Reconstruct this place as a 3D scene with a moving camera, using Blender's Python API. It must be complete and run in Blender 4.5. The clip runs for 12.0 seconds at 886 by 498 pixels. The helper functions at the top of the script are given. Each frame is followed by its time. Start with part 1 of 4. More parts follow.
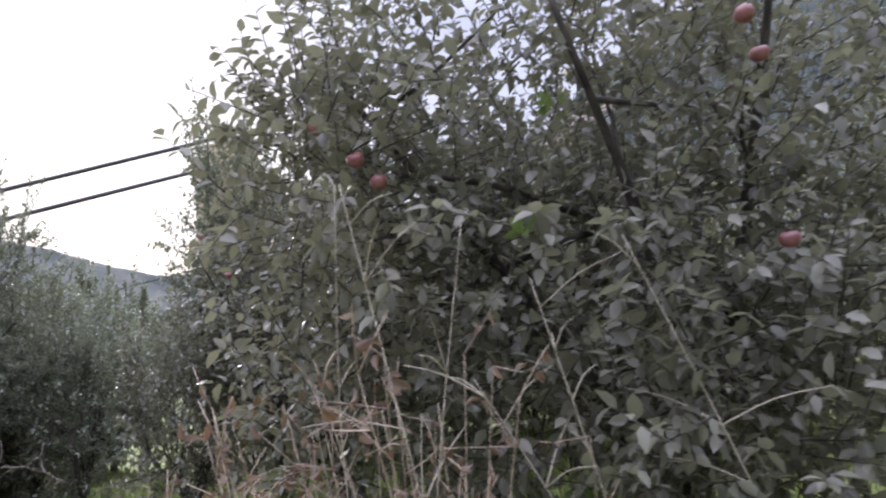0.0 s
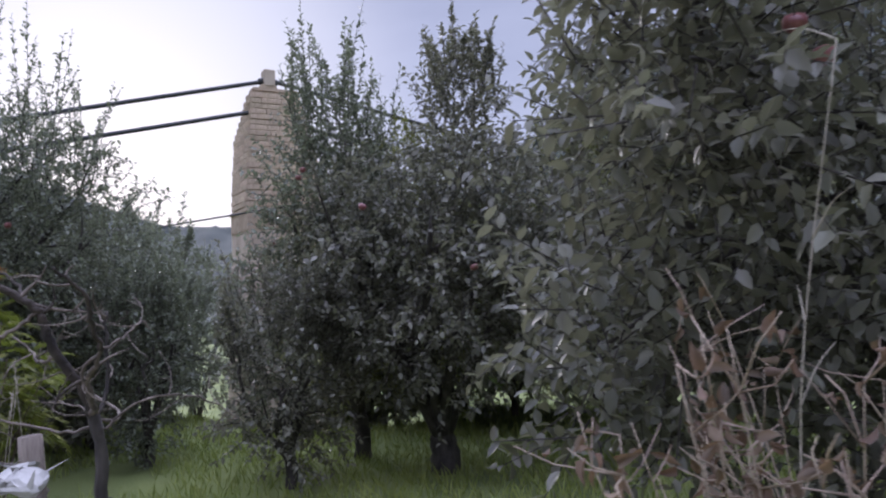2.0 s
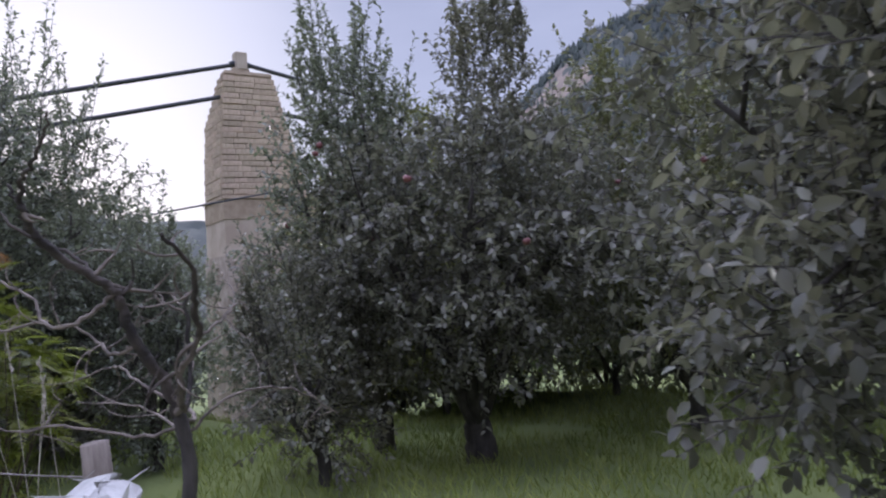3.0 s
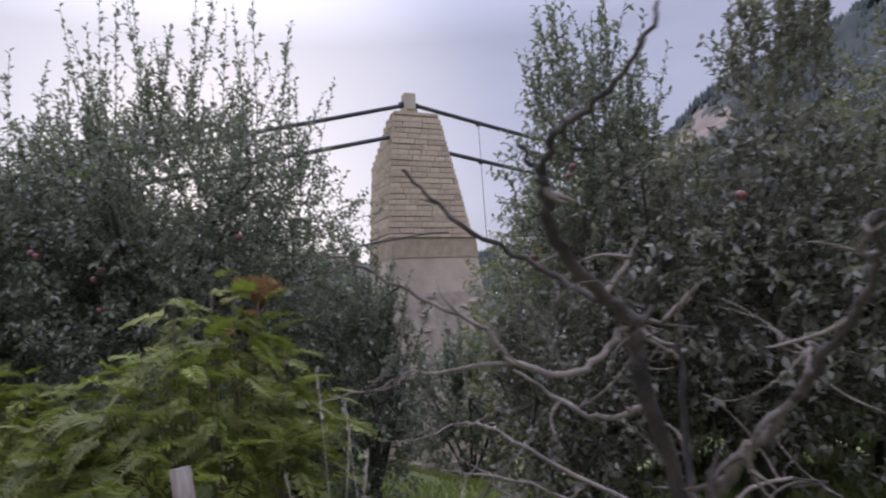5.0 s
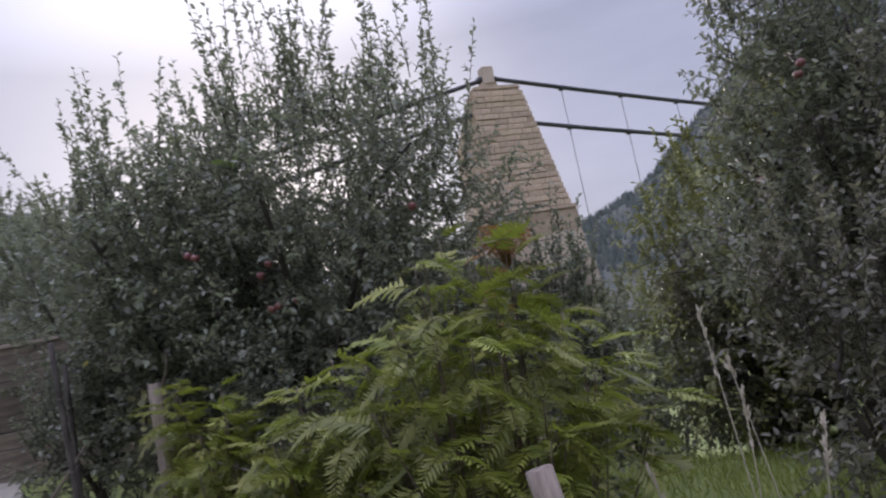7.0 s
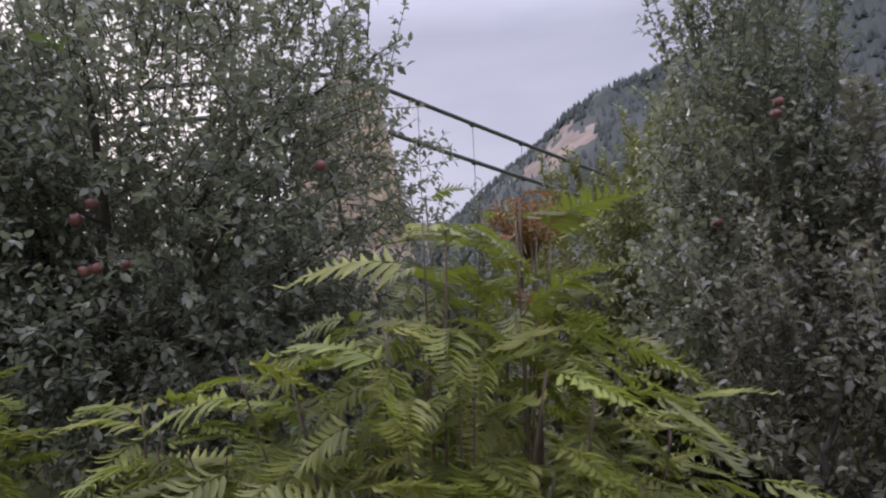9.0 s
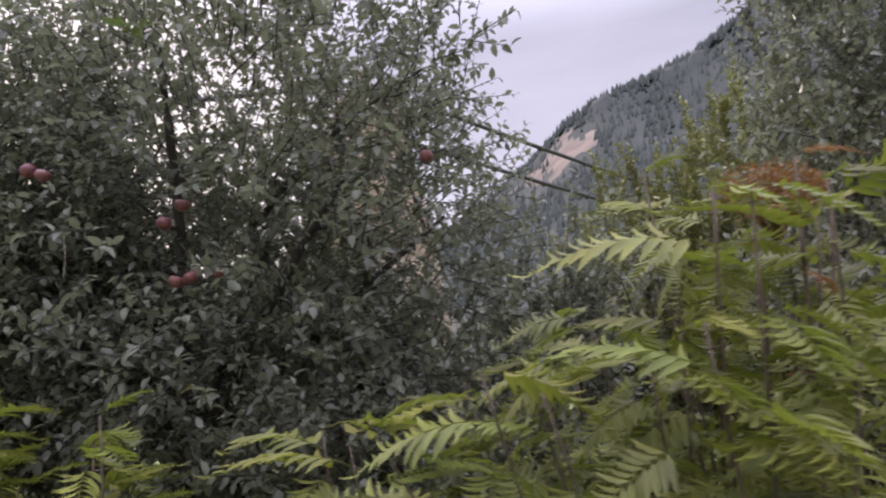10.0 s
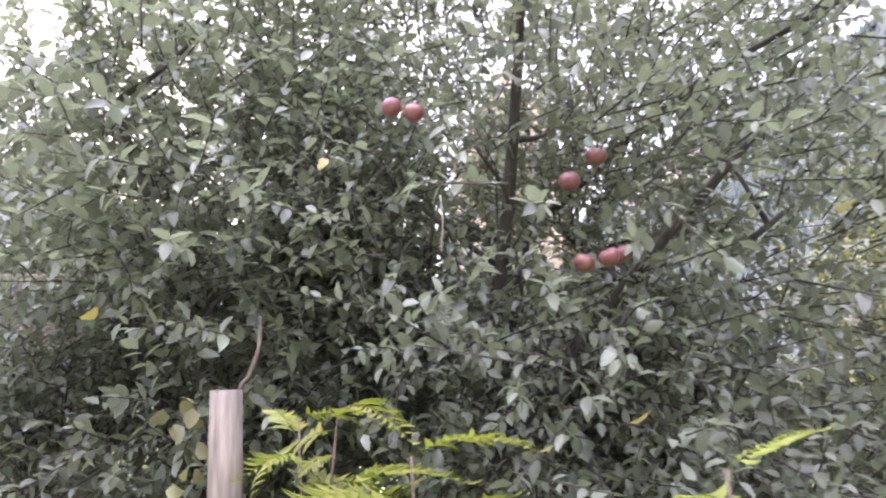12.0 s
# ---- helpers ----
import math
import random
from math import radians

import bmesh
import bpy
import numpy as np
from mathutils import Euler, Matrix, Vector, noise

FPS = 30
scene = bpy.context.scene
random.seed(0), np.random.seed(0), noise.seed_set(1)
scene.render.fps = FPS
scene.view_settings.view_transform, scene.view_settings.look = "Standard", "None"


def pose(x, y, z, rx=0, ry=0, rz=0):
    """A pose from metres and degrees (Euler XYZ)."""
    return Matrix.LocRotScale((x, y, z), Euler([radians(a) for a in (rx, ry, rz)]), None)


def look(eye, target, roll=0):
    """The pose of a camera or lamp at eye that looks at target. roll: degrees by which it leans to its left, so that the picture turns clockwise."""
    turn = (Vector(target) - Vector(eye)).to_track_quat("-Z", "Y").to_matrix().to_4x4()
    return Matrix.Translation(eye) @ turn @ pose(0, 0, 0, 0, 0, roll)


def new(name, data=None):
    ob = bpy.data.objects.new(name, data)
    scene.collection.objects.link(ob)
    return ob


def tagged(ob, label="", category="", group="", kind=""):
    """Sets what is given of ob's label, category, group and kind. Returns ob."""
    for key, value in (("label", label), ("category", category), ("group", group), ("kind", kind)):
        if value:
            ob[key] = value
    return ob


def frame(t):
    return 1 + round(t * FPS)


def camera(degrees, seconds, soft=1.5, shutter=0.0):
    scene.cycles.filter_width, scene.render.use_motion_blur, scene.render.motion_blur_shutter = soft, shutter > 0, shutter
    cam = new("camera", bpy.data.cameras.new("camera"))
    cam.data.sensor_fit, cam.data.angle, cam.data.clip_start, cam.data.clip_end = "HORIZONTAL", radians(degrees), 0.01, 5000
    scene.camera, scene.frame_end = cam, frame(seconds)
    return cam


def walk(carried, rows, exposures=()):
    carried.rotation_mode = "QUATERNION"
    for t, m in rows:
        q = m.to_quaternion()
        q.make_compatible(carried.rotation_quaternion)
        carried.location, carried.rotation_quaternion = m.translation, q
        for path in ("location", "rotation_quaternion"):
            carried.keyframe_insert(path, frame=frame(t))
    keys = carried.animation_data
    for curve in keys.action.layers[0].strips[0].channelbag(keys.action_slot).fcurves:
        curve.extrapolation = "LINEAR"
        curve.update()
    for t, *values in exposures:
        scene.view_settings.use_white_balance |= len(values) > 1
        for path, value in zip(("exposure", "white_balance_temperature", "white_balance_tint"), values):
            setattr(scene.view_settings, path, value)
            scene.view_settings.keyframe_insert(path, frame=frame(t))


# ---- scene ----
cam = camera(67.7, 12.0, soft=2.1, shutter=0.28)
PATH = [
    (0, 0.000, 0.000, 1.563, 94.99, 8.96, 2.87),
    (0.5, -0.289, 0.167, 1.538, 94.44, 8.99, 4.61),
    (1, -0.615, 0.296, 1.532, 93.40, 9.63, 4.65),
    (1.5, -0.946, 0.394, 1.513, 93.99, 9.69, 6.58),
    (2, -1.226, 0.546, 1.511, 92.76, 3.89, 2.50),
    (2.5, -1.545, 0.698, 1.483, 91.57, 6.50, -0.31),
    (2.7, -1.678, 0.781, 1.479, 91.06, 5.92, -1.04),
    (4.3, -2.633, 1.372, 1.530, 95.46, 2.04, 2.50),
    (4.5, -2.736, 1.450, 1.522, 95.32, 4.24, 5.11),
    (5, -3.018, 1.622, 1.526, 96.27, 3.80, 10.10),
    (5.3, -3.219, 1.696, 1.511, 96.90, 5.62, 13.18),
    (5.5, -3.351, 1.747, 1.501, 96.06, 9.62, 13.32),
    (6, -3.649, 1.896, 1.491, 95.55, 10.95, 17.59),
    (6.5, -3.897, 2.028, 1.511, 96.27, 9.62, 21.14),
    (7, -4.161, 2.192, 1.471, 96.40, 11.00, 16.56),
    (7.5, -4.410, 2.384, 1.433, 94.30, 8.57, 9.90),
    (7.7, -4.479, 2.477, 1.449, 94.45, 7.49, 8.97),
    (9.3, -5.138, 3.303, 1.523, 95.75, 2.28, -2.38),
    (9.5, -5.236, 3.378, 1.526, 95.38, 2.38, -1.71),
    (10, -5.538, 3.543, 1.517, 96.77, 4.57, -1.04),
    (10.5, -5.849, 3.684, 1.503, 96.61, 4.27, 2.20),
    (11, -6.172, 3.898, 1.537, 98.75, 6.53, 6.57),
    (11.5, -6.491, 4.105, 1.539, 99.54, 3.61, 6.87),
    (12, -6.772, 4.316, 1.546, 98.80, 1.73, 6.49),
]
walk(cam, [(t, pose(*p)) for t, *p in PATH],
     exposures=[(0.0, 1.05, 6200, 17), (0.6, 0.93, 6050, 18), (1.5, 0.42, 5750, 19), (2.7, 0.35, 5700, 19), (4.5, 0.31, 5900, 19), (6.0, 0.12, 6180, 19), (7.5, 0.33, 6150, 19),
                (9.5, 0.6, 6560, 21), (10.5, 1.12, 6750, 22), (11.2, 1.85, 6600, 22), (12.0, 2.55, 6520, 22)])

# ---- sky and sun: overcast evening, the sun low behind cloud ahead ----
SUN_AZ, SUN_EL = radians(-30), radians(15)
SUN_DIR = Vector((math.sin(SUN_AZ) * math.cos(SUN_EL), math.cos(SUN_AZ) * math.cos(SUN_EL), math.sin(SUN_EL)))


def link(tree, a, b):
    tree.links.new(a, b)


def make_world():
    w = bpy.data.worlds.new("sky")
    scene.world = w
    w.use_nodes = True
    t = w.node_tree
    t.nodes.clear()
    out = t.nodes.new("ShaderNodeOutputWorld")
    sky = t.nodes.new("ShaderNodeTexSky")
    sky.sky_type, sky.sun_disc = "NISHITA", False
    sky.sun_elevation, sky.sun_rotation = SUN_EL, SUN_AZ
    b1 = t.nodes.new("ShaderNodeBackground")
    b1.inputs[1].default_value = 0.1
    link(t, sky.outputs[0], b1.inputs[0])
    co = t.nodes.new("ShaderNodeTexCoord")
    # brighter cloud towards the hidden sun
    dot = t.nodes.new("ShaderNodeVectorMath")
    dot.operation = "DOT_PRODUCT"
    dot.inputs[1].default_value = SUN_DIR
    link(t, co.outputs["Generated"], dot.inputs[0])
    glow = t.nodes.new("ShaderNodeMapRange")
    glow.interpolation_type = "SMOOTHSTEP"
    glow.inputs[1].default_value, glow.inputs[2].default_value = 0.89, 1.0
    glow.inputs[3].default_value, glow.inputs[4].default_value = 0.0, 1.0
    link(t, dot.outputs["Value"], glow.inputs[0])
    # soft cloud banks, stretched sideways
    mp = t.nodes.new("ShaderNodeMapping")
    mp.inputs["Scale"].default_value = (1.4, 1.4, 5.0)
    link(t, co.outputs["Generated"], mp.inputs[0])
    nz = t.nodes.new("ShaderNodeTexNoise")
    nz.inputs["Scale"].default_value, nz.inputs["Detail"].default_value, nz.inputs["Roughness"].default_value = 1.6, 6.0, 0.5
    link(t, mp.outputs[0], nz.inputs["Vector"])
    ramp = t.nodes.new("ShaderNodeValToRGB")
    ramp.color_ramp.elements[0].position, ramp.color_ramp.elements[1].position = 0.3, 0.72
    ramp.color_ramp.elements[0].color = (0.38, 0.395, 0.49, 1)
    ramp.color_ramp.elements[1].color = (0.52, 0.535, 0.64, 1)
    link(t, nz.outputs["Fac"], ramp.inputs[0])
    mix = t.nodes.new("ShaderNodeMix")
    mix.data_type = "RGBA"
    mix.inputs["B"].default_value = (0.78, 0.77, 0.80, 1)
    link(t, glow.outputs[0], mix.inputs["Factor"])
    link(t, ramp.outputs[0], mix.inputs["A"])
    b2 = t.nodes.new("ShaderNodeBackground")
    # overcast dome: even below z 0.4, boosted over sixfold overhead, mostly unseen, to light foliage
    sep = t.nodes.new("ShaderNodeSeparateXYZ")
    link(t, co.outputs["Generated"], sep.inputs[0])
    dome = t.nodes.new("ShaderNodeMapRange")
    dome.inputs[1].default_value, dome.inputs[2].default_value = 0.4, 1.0
    dome.inputs[3].default_value, dome.inputs[4].default_value = 0.84, 5.3
    link(t, sep.outputs[2], dome.inputs[0])
    link(t, dome.outputs[0], b2.inputs[1])
    link(t, mix.outputs["Result"], b2.inputs[0])
    sh = t.nodes.new("ShaderNodeMixShader")
    sh.inputs[0].default_value = 0.88
    link(t, b1.outputs[0], sh.inputs[1])
    link(t, b2.outputs[0], sh.inputs[2])
    link(t, sh.outputs[0], out.inputs[0])


make_world()
sun = new("sun", bpy.data.lights.new("sun", "SUN"))
sun.data.energy, sun.data.angle, sun.data.color = 1.4, radians(16), (1.0, 0.93, 0.84)
sun.matrix_world = look(SUN_DIR * 60, (0, 0, 0))


# ---- materials ----
def mat(name, c1, c2, scale=8.0, rough=0.8, bump=0.3, bump_scale=40.0, c3=None, fine=6.0, metal=0.0, island=0.0, objrand=0.0,
        translucent=None, spec=0.5, stretch=(1, 1, 1), through_share=0.32):
    m = bpy.data.materials.new(name)
    m.use_nodes = True
    t = m.node_tree
    bs = t.nodes["Principled BSDF"]
    bs.inputs["Roughness"].default_value, bs.inputs["Metallic"].default_value = rough, metal
    bs.inputs["Specular IOR Level"].default_value = spec
    co = t.nodes.new("ShaderNodeTexCoord")
    mp = t.nodes.new("ShaderNodeMapping")
    mp.inputs["Scale"].default_value = stretch
    link(t, co.outputs["Object"], mp.inputs[0])
    n1 = t.nodes.new("ShaderNodeTexNoise")
    n1.inputs["Scale"].default_value, n1.inputs["Detail"].default_value = scale, fine
    link(t, mp.outputs[0], n1.inputs["Vector"])
    ramp = t.nodes.new("ShaderNodeValToRGB")
    e = ramp.color_ramp.elements
    e[0].position, e[1].position = 0.34, 0.66
    e[0].color, e[1].color = (*c1, 1), (*c2, 1)
    if c3:
        k = e.new(0.8)
        k.color = (*c3, 1)
    link(t, n1.outputs["Fac"], ramp.inputs[0])
    col = ramp.outputs[0]
    for amount, node, sock in ((island, "ShaderNodeNewGeometry", "Random Per Island"), (objrand, "ShaderNodeObjectInfo", "Random")):
        if amount:
            g = t.nodes.new(node)
            mr = t.nodes.new("ShaderNodeMapRange")
            mr.inputs[3].default_value, mr.inputs[4].default_value = 1 - amount, 1 + amount
            link(t, g.outputs[sock], mr.inputs[0])
            hs = t.nodes.new("ShaderNodeHueSaturation")
            link(t, mr.outputs[0], hs.inputs["Value"])
            mr2 = t.nodes.new("ShaderNodeMapRange")
            mr2.inputs[3].default_value, mr2.inputs[4].default_value = 0.5 + 0.03 * amount, 0.5 - 0.05 * amount
            wn = t.nodes.new("ShaderNodeTexWhiteNoise")
            wn.noise_dimensions = "1D"
            link(t, g.outputs[sock], wn.inputs["W"])
            link(t, wn.outputs["Value"], mr2.inputs[0])
            link(t, mr2.outputs[0], hs.inputs["Hue"])
            link(t, col, hs.inputs["Color"])
            col = hs.outputs[0]
    link(t, col, bs.inputs["Base Color"])
    if bump:
        n2 = t.nodes.new("ShaderNodeTexNoise")
        n2.inputs["Scale"].default_value, n2.inputs["Detail"].default_value = bump_scale, 5
        link(t, mp.outputs[0], n2.inputs["Vector"])
        bp = t.nodes.new("ShaderNodeBump")
        bp.inputs["Strength"].default_value, bp.inputs["Distance"].default_value = bump, 0.02
        link(t, n2.outputs["Fac"], bp.inputs["Height"])
        link(t, bp.outputs[0], bs.inputs["Normal"])
    if translucent:
        tr = t.nodes.new("ShaderNodeBsdfTranslucent")
        tr.inputs[0].default_value = (*translucent, 1)
        ms = t.nodes.new("ShaderNodeMixShader")
        ms.inputs[0].default_value = through_share
        link(t, bs.outputs[0], ms.inputs[1])
        link(t, tr.outputs[0], ms.inputs[2])
        link(t, ms.outputs[0], t.nodes["Material Output"].inputs[0])
    return m


LEAF = mat("apple_leaf", (0.112, 0.124, 0.092), (0.198, 0.212, 0.16), 3, 0.28, 0, island=0.55, translucent=(0.24, 0.27, 0.16), through_share=0.4)
LEAF_GREY = mat("apple_leaf_grey", (0.125, 0.122, 0.094), (0.205, 0.2, 0.158), 3, 0.36, 0, island=0.55, translucent=(0.23, 0.23, 0.14), through_share=0.38)
LEAF_OLIVE = mat("apple_leaf_olive", (0.15, 0.152, 0.066), (0.25, 0.242, 0.11), 3, 0.36, 0, island=0.55, translucent=(0.2, 0.22, 0.09))
LEAF_WILLOW = mat("willow_leaf", (0.15, 0.165, 0.055), (0.26, 0.26, 0.095), 2, 0.5, 0, island=0.4, translucent=(0.22, 0.24, 0.07))
LEAF_YOUNG = mat("young_leaf", (0.11, 0.16, 0.05), (0.17, 0.225, 0.075), 3, 0.45, 0, island=0.2, translucent=(0.2, 0.28, 0.07))
FROND = mat("frond_green", (0.1, 0.117, 0.021), (0.195, 0.208, 0.042), 5, 0.5, 0, objrand=0.5, island=0.2, translucent=(0.25, 0.31, 0.04))
YELLOW = mat("yellow_leaf", (0.2, 0.175, 0.05), (0.28, 0.24, 0.08), 20, 0.5, 0, translucent=(0.25, 0.22, 0.06))
FROND_RED = mat("frond_red", (0.22, 0.09, 0.035), (0.30, 0.17, 0.05), 9, 0.6, 0, objrand=0.3, translucent=(0.3, 0.14, 0.04))
DRY_LEAF = mat("dry_leaf", (0.09, 0.062, 0.042), (0.2, 0.145, 0.1), 9, 0.7, 0, island=0.45, translucent=(0.2, 0.12, 0.06))
STEM = mat("shrub_stem", (0.07, 0.05, 0.035), (0.15, 0.11, 0.08), 14, 0.8, 0.3, 60)
STRAW = mat("dry_stalk", (0.25, 0.19, 0.14), (0.44, 0.35, 0.265), 12, 0.7, 0.2, 60, island=0.3)
STRAW_PALE = mat("pale_stalk", (0.32, 0.28, 0.22), (0.46, 0.41, 0.33), 12, 0.7, 0.2, 60)
BARK = mat("apple_bark", (0.03, 0.025, 0.022), (0.09, 0.078, 0.068), 14, 0.9, 0.7, 45, stretch=(1, 1, 0.4))
DEAD_BARK = mat("dead_bark", (0.022, 0.017, 0.014), (0.08, 0.062, 0.05), 9, 0.85, 0.6, 60)
DEAD_PALE = mat("bleached_wood", (0.085, 0.067, 0.054), (0.225, 0.182, 0.147), 14, 0.8, 0.4, 80)
APPLE = mat("apple_skin", (0.13, 0.036, 0.04), (0.21, 0.09, 0.078), 18, 0.35, 0, objrand=0.25)
POST = mat("weathered_post", (0.17, 0.135, 0.11), (0.33, 0.275, 0.23), 10, 0.85, 0.6, 70, stretch=(4, 4, 0.5))
PLANK = mat("grey_plank", (0.14, 0.122, 0.096), (0.29, 0.25, 0.2), 7, 0.85, 0.5, 60, objrand=0.3, stretch=(0.4, 3, 3))
STONE = mat("tower_stone", (0.45, 0.345, 0.245), (0.6, 0.475, 0.35), 7, 0.9, 0.5, 30, objrand=0.14)
MORTAR = mat("tower_mortar", (0.36, 0.275, 0.195), (0.47, 0.37, 0.27), 5, 0.95, 0.6, 25)
PLASTER = mat("tower_plaster", (0.42, 0.335, 0.255), (0.56, 0.47, 0.375), 1.6, 0.9, 0.25, 18, c3=(0.26, 0.2, 0.155))
RUBBLE = mat("tower_rubble", (0.30, 0.24, 0.195), (0.48, 0.40, 0.33), 3.5, 0.95, 0.9, 9, c3=(0.47, 0.42, 0.36))
PALE_STONE = mat("pale_stone", (0.34, 0.33, 0.31), (0.56, 0.54, 0.51), 6, 0.85, 0.5, 35, objrand=0.2)
CABLE = mat("steel_cable", (0.05, 0.052, 0.056), (0.11, 0.112, 0.118), 30, 0.6, 0.3, 90, metal=0.4)
WIRE = mat("rusty_wire", (0.12, 0.10, 0.09), (0.24, 0.21, 0.19), 30, 0.6, 0.0, metal=0.3)
GRASS = mat("grass_blade", (0.19, 0.225, 0.05), (0.32, 0.35, 0.10), 0.7, 0.6, 0, island=0.35, translucent=(0.24, 0.32, 0.06))
SOIL = mat("orchard_turf", (0.10, 0.128, 0.038), (0.19, 0.22, 0.066), 0.5, 0.95, 0.6, 30, c3=(0.13, 0.115, 0.06))
GRAVEL = mat("pale_path", (0.29, 0.268, 0.225), (0.42, 0.39, 0.335), 2.5, 0.95, 0.4, 50)
FOREST = mat("mountain_forest", (0.026, 0.034, 0.030), (0.062, 0.070, 0.060), 0.022, 0.95, 0.9, 0.12, c3=(0.27, 0.235, 0.205))
CONIFER = mat("far_conifer", (0.028, 0.038, 0.033), (0.052, 0.064, 0.053), 0.3, 0.95, 0, island=0.3)
CLIFF = mat("cliff_rock", (0.13, 0.10, 0.08), (0.25, 0.195, 0.155), 0.05, 0.95, 0.8, 0.25)
METAL_ROOF = mat("white_roof", (0.6, 0.61, 0.62), (0.74, 0.75, 0.76), 0.6, 0.5, 0)
WALL_FAR = mat("far_wall", (0.4, 0.37, 0.33), (0.5, 0.47, 0.42), 0.6, 0.8, 0)


# ---- mesh helpers ----
class Buf:
    """Collects vertices and faces for one mesh."""

    def __init__(self):
        self.v, self.f, self.n = [], [], 0

    def add(self, verts, faces):
        self.v.append(np.asarray(verts, float).reshape(-1, 3))
        self.f.extend([tuple(i + self.n for i in f) for f in faces])
        self.n += len(self.v[-1])

    def tris(self, verts, faces):
        self.v.append(verts)
        self.f.extend((faces + self.n).tolist())
        self.n += len(verts)

    def mesh(self, name, smooth=True):
        m = bpy.data.meshes.new(name)
        m.from_pydata(np.concatenate(self.v).tolist() if self.v else [], [], self.f)
        m.polygons.foreach_set("use_smooth", [smooth] * len(m.polygons))
        return m


def part(name, data, material, parent=None, label="", m=None):
    """Links a mesh as one object under a thing."""
    if isinstance(data, Buf):
        data = data.mesh(name)
    if not data.materials:
        data.materials.append(material)
    ob = new(name, data)
    if parent:
        ob.parent = parent
    if m is not None:
        ob.matrix_basis = m
    return tagged(ob, label)


def thing(name, label, category, at=(0, 0, 0), group="", kind=""):
    ob = new(name)
    ob.location = at
    ob.empty_display_size = 0.1
    return tagged(ob, label, category, group, kind)


def smooth_line(points, per=5):
    """A Catmull-Rom line through the points."""
    p = np.array([points[0], *points, points[-1]], float)
    out = []
    for i in range(1, len(p) - 2):
        for t in np.linspace(0, 1, per, endpoint=False):
            out.append(0.5 * ((2 * p[i]) + (p[i + 1] - p[i - 1]) * t + (2 * p[i - 1] - 5 * p[i] + 4 * p[i + 1] - p[i + 2]) * t**2
                              + (3 * p[i] - p[i - 1] - 3 * p[i + 1] + p[i + 2]) * t**3))
    out.append(p[-2])
    return np.array(out)


def tube(buf, line, r0, r1, sides=6, rough=0.0, rng=None):
    line = np.asarray(line, float)
    tan = np.gradient(line, axis=0)
    tan /= np.linalg.norm(tan, axis=1)[:, None] + 1e-9
    up = np.array([0.31, 0.17, 0.93]) if abs(tan[0][2]) < 0.9 else np.array([1.0, 0.2, 0.0])
    rings = []
    for i, (p, d) in enumerate(zip(line, tan)):
        a = np.cross(d, up)
        a /= np.linalg.norm(a) + 1e-9
        b = np.cross(d, a)
        r = r0 + (r1 - r0) * i / max(1, len(line) - 1)
        ang = np.arange(sides) * 2 * np.pi / sides
        rr = r * (1 + (rng.uniform(-rough, rough, sides) if rng is not None else 0))
        rings.append(p + np.outer(np.cos(ang) * rr, a) + np.outer(np.sin(ang) * rr, b))
    faces = [(i * sides + j, i * sides + (j + 1) % sides, (i + 1) * sides + (j + 1) % sides, (i + 1) * sides + j)
             for i in range(len(line) - 1) for j in range(sides)]
    k = (len(line) - 1) * sides
    faces += [tuple(range(sides))[::-1], tuple(range(k, k + sides))]
    buf.add(np.concatenate(rings), faces)


LEAF_FACES = np.array([(0, 1, 3), (0, 3, 2), (1, 4, 6), (1, 6, 3), (3, 6, 5), (3, 5, 2), (4, 7, 6), (6, 7, 5)])


def leaves(buf, base, way, side, length, width, droop=0.15, fold=0.25):
    """Many leaves at once: folded along the midrib and bent at the tip."""
    base, way, side = (np.asarray(a, float) for a in (base, way, side))
    way = way / (np.linalg.norm(way, axis=1)[:, None] + 1e-9)
    side = side - way * (side * way).sum(1)[:, None]
    side /= np.linalg.norm(side, axis=1)[:, None] + 1e-9
    nor = np.cross(side, way)
    n = len(base)
    L, W = np.broadcast_to(length, n)[:, None], np.broadcast_to(width, n)[:, None]
    prof = [(0, 0, 0), (0.32, -0.46, 1), (0.32, 0.46, 1), (0.34, 0, 0), (0.68, -0.38, 1), (0.68, 0.38, 1), (0.7, 0, 0), (1, 0, 0)]
    v = np.empty((n, 8, 3))
    for k, (a, s, up) in enumerate(prof):
        v[:, k] = base + way * L * a + side * W * s + nor * (W * fold * up * 0.6 - L * droop * a * a)
    f = (LEAF_FACES[None] + 8 * np.arange(n)[:, None, None]).reshape(-1, 3)
    buf.tris(v.reshape(-1, 3), f)


def unit(rng, n):
    v = rng.normal(size=(n, 3))
    return v / np.linalg.norm(v, axis=1)[:, None]


# ---- the lie of the land: a path along the edge of an orchard that falls to a river ----
U, N = np.array([-0.8436, 0.537]), np.array([0.537, 0.8436])


def sd(x, y):
    return x * U[0] + y * U[1], x * N[0] + y * N[1]


def xy(s, d):
    return s * U + d * N


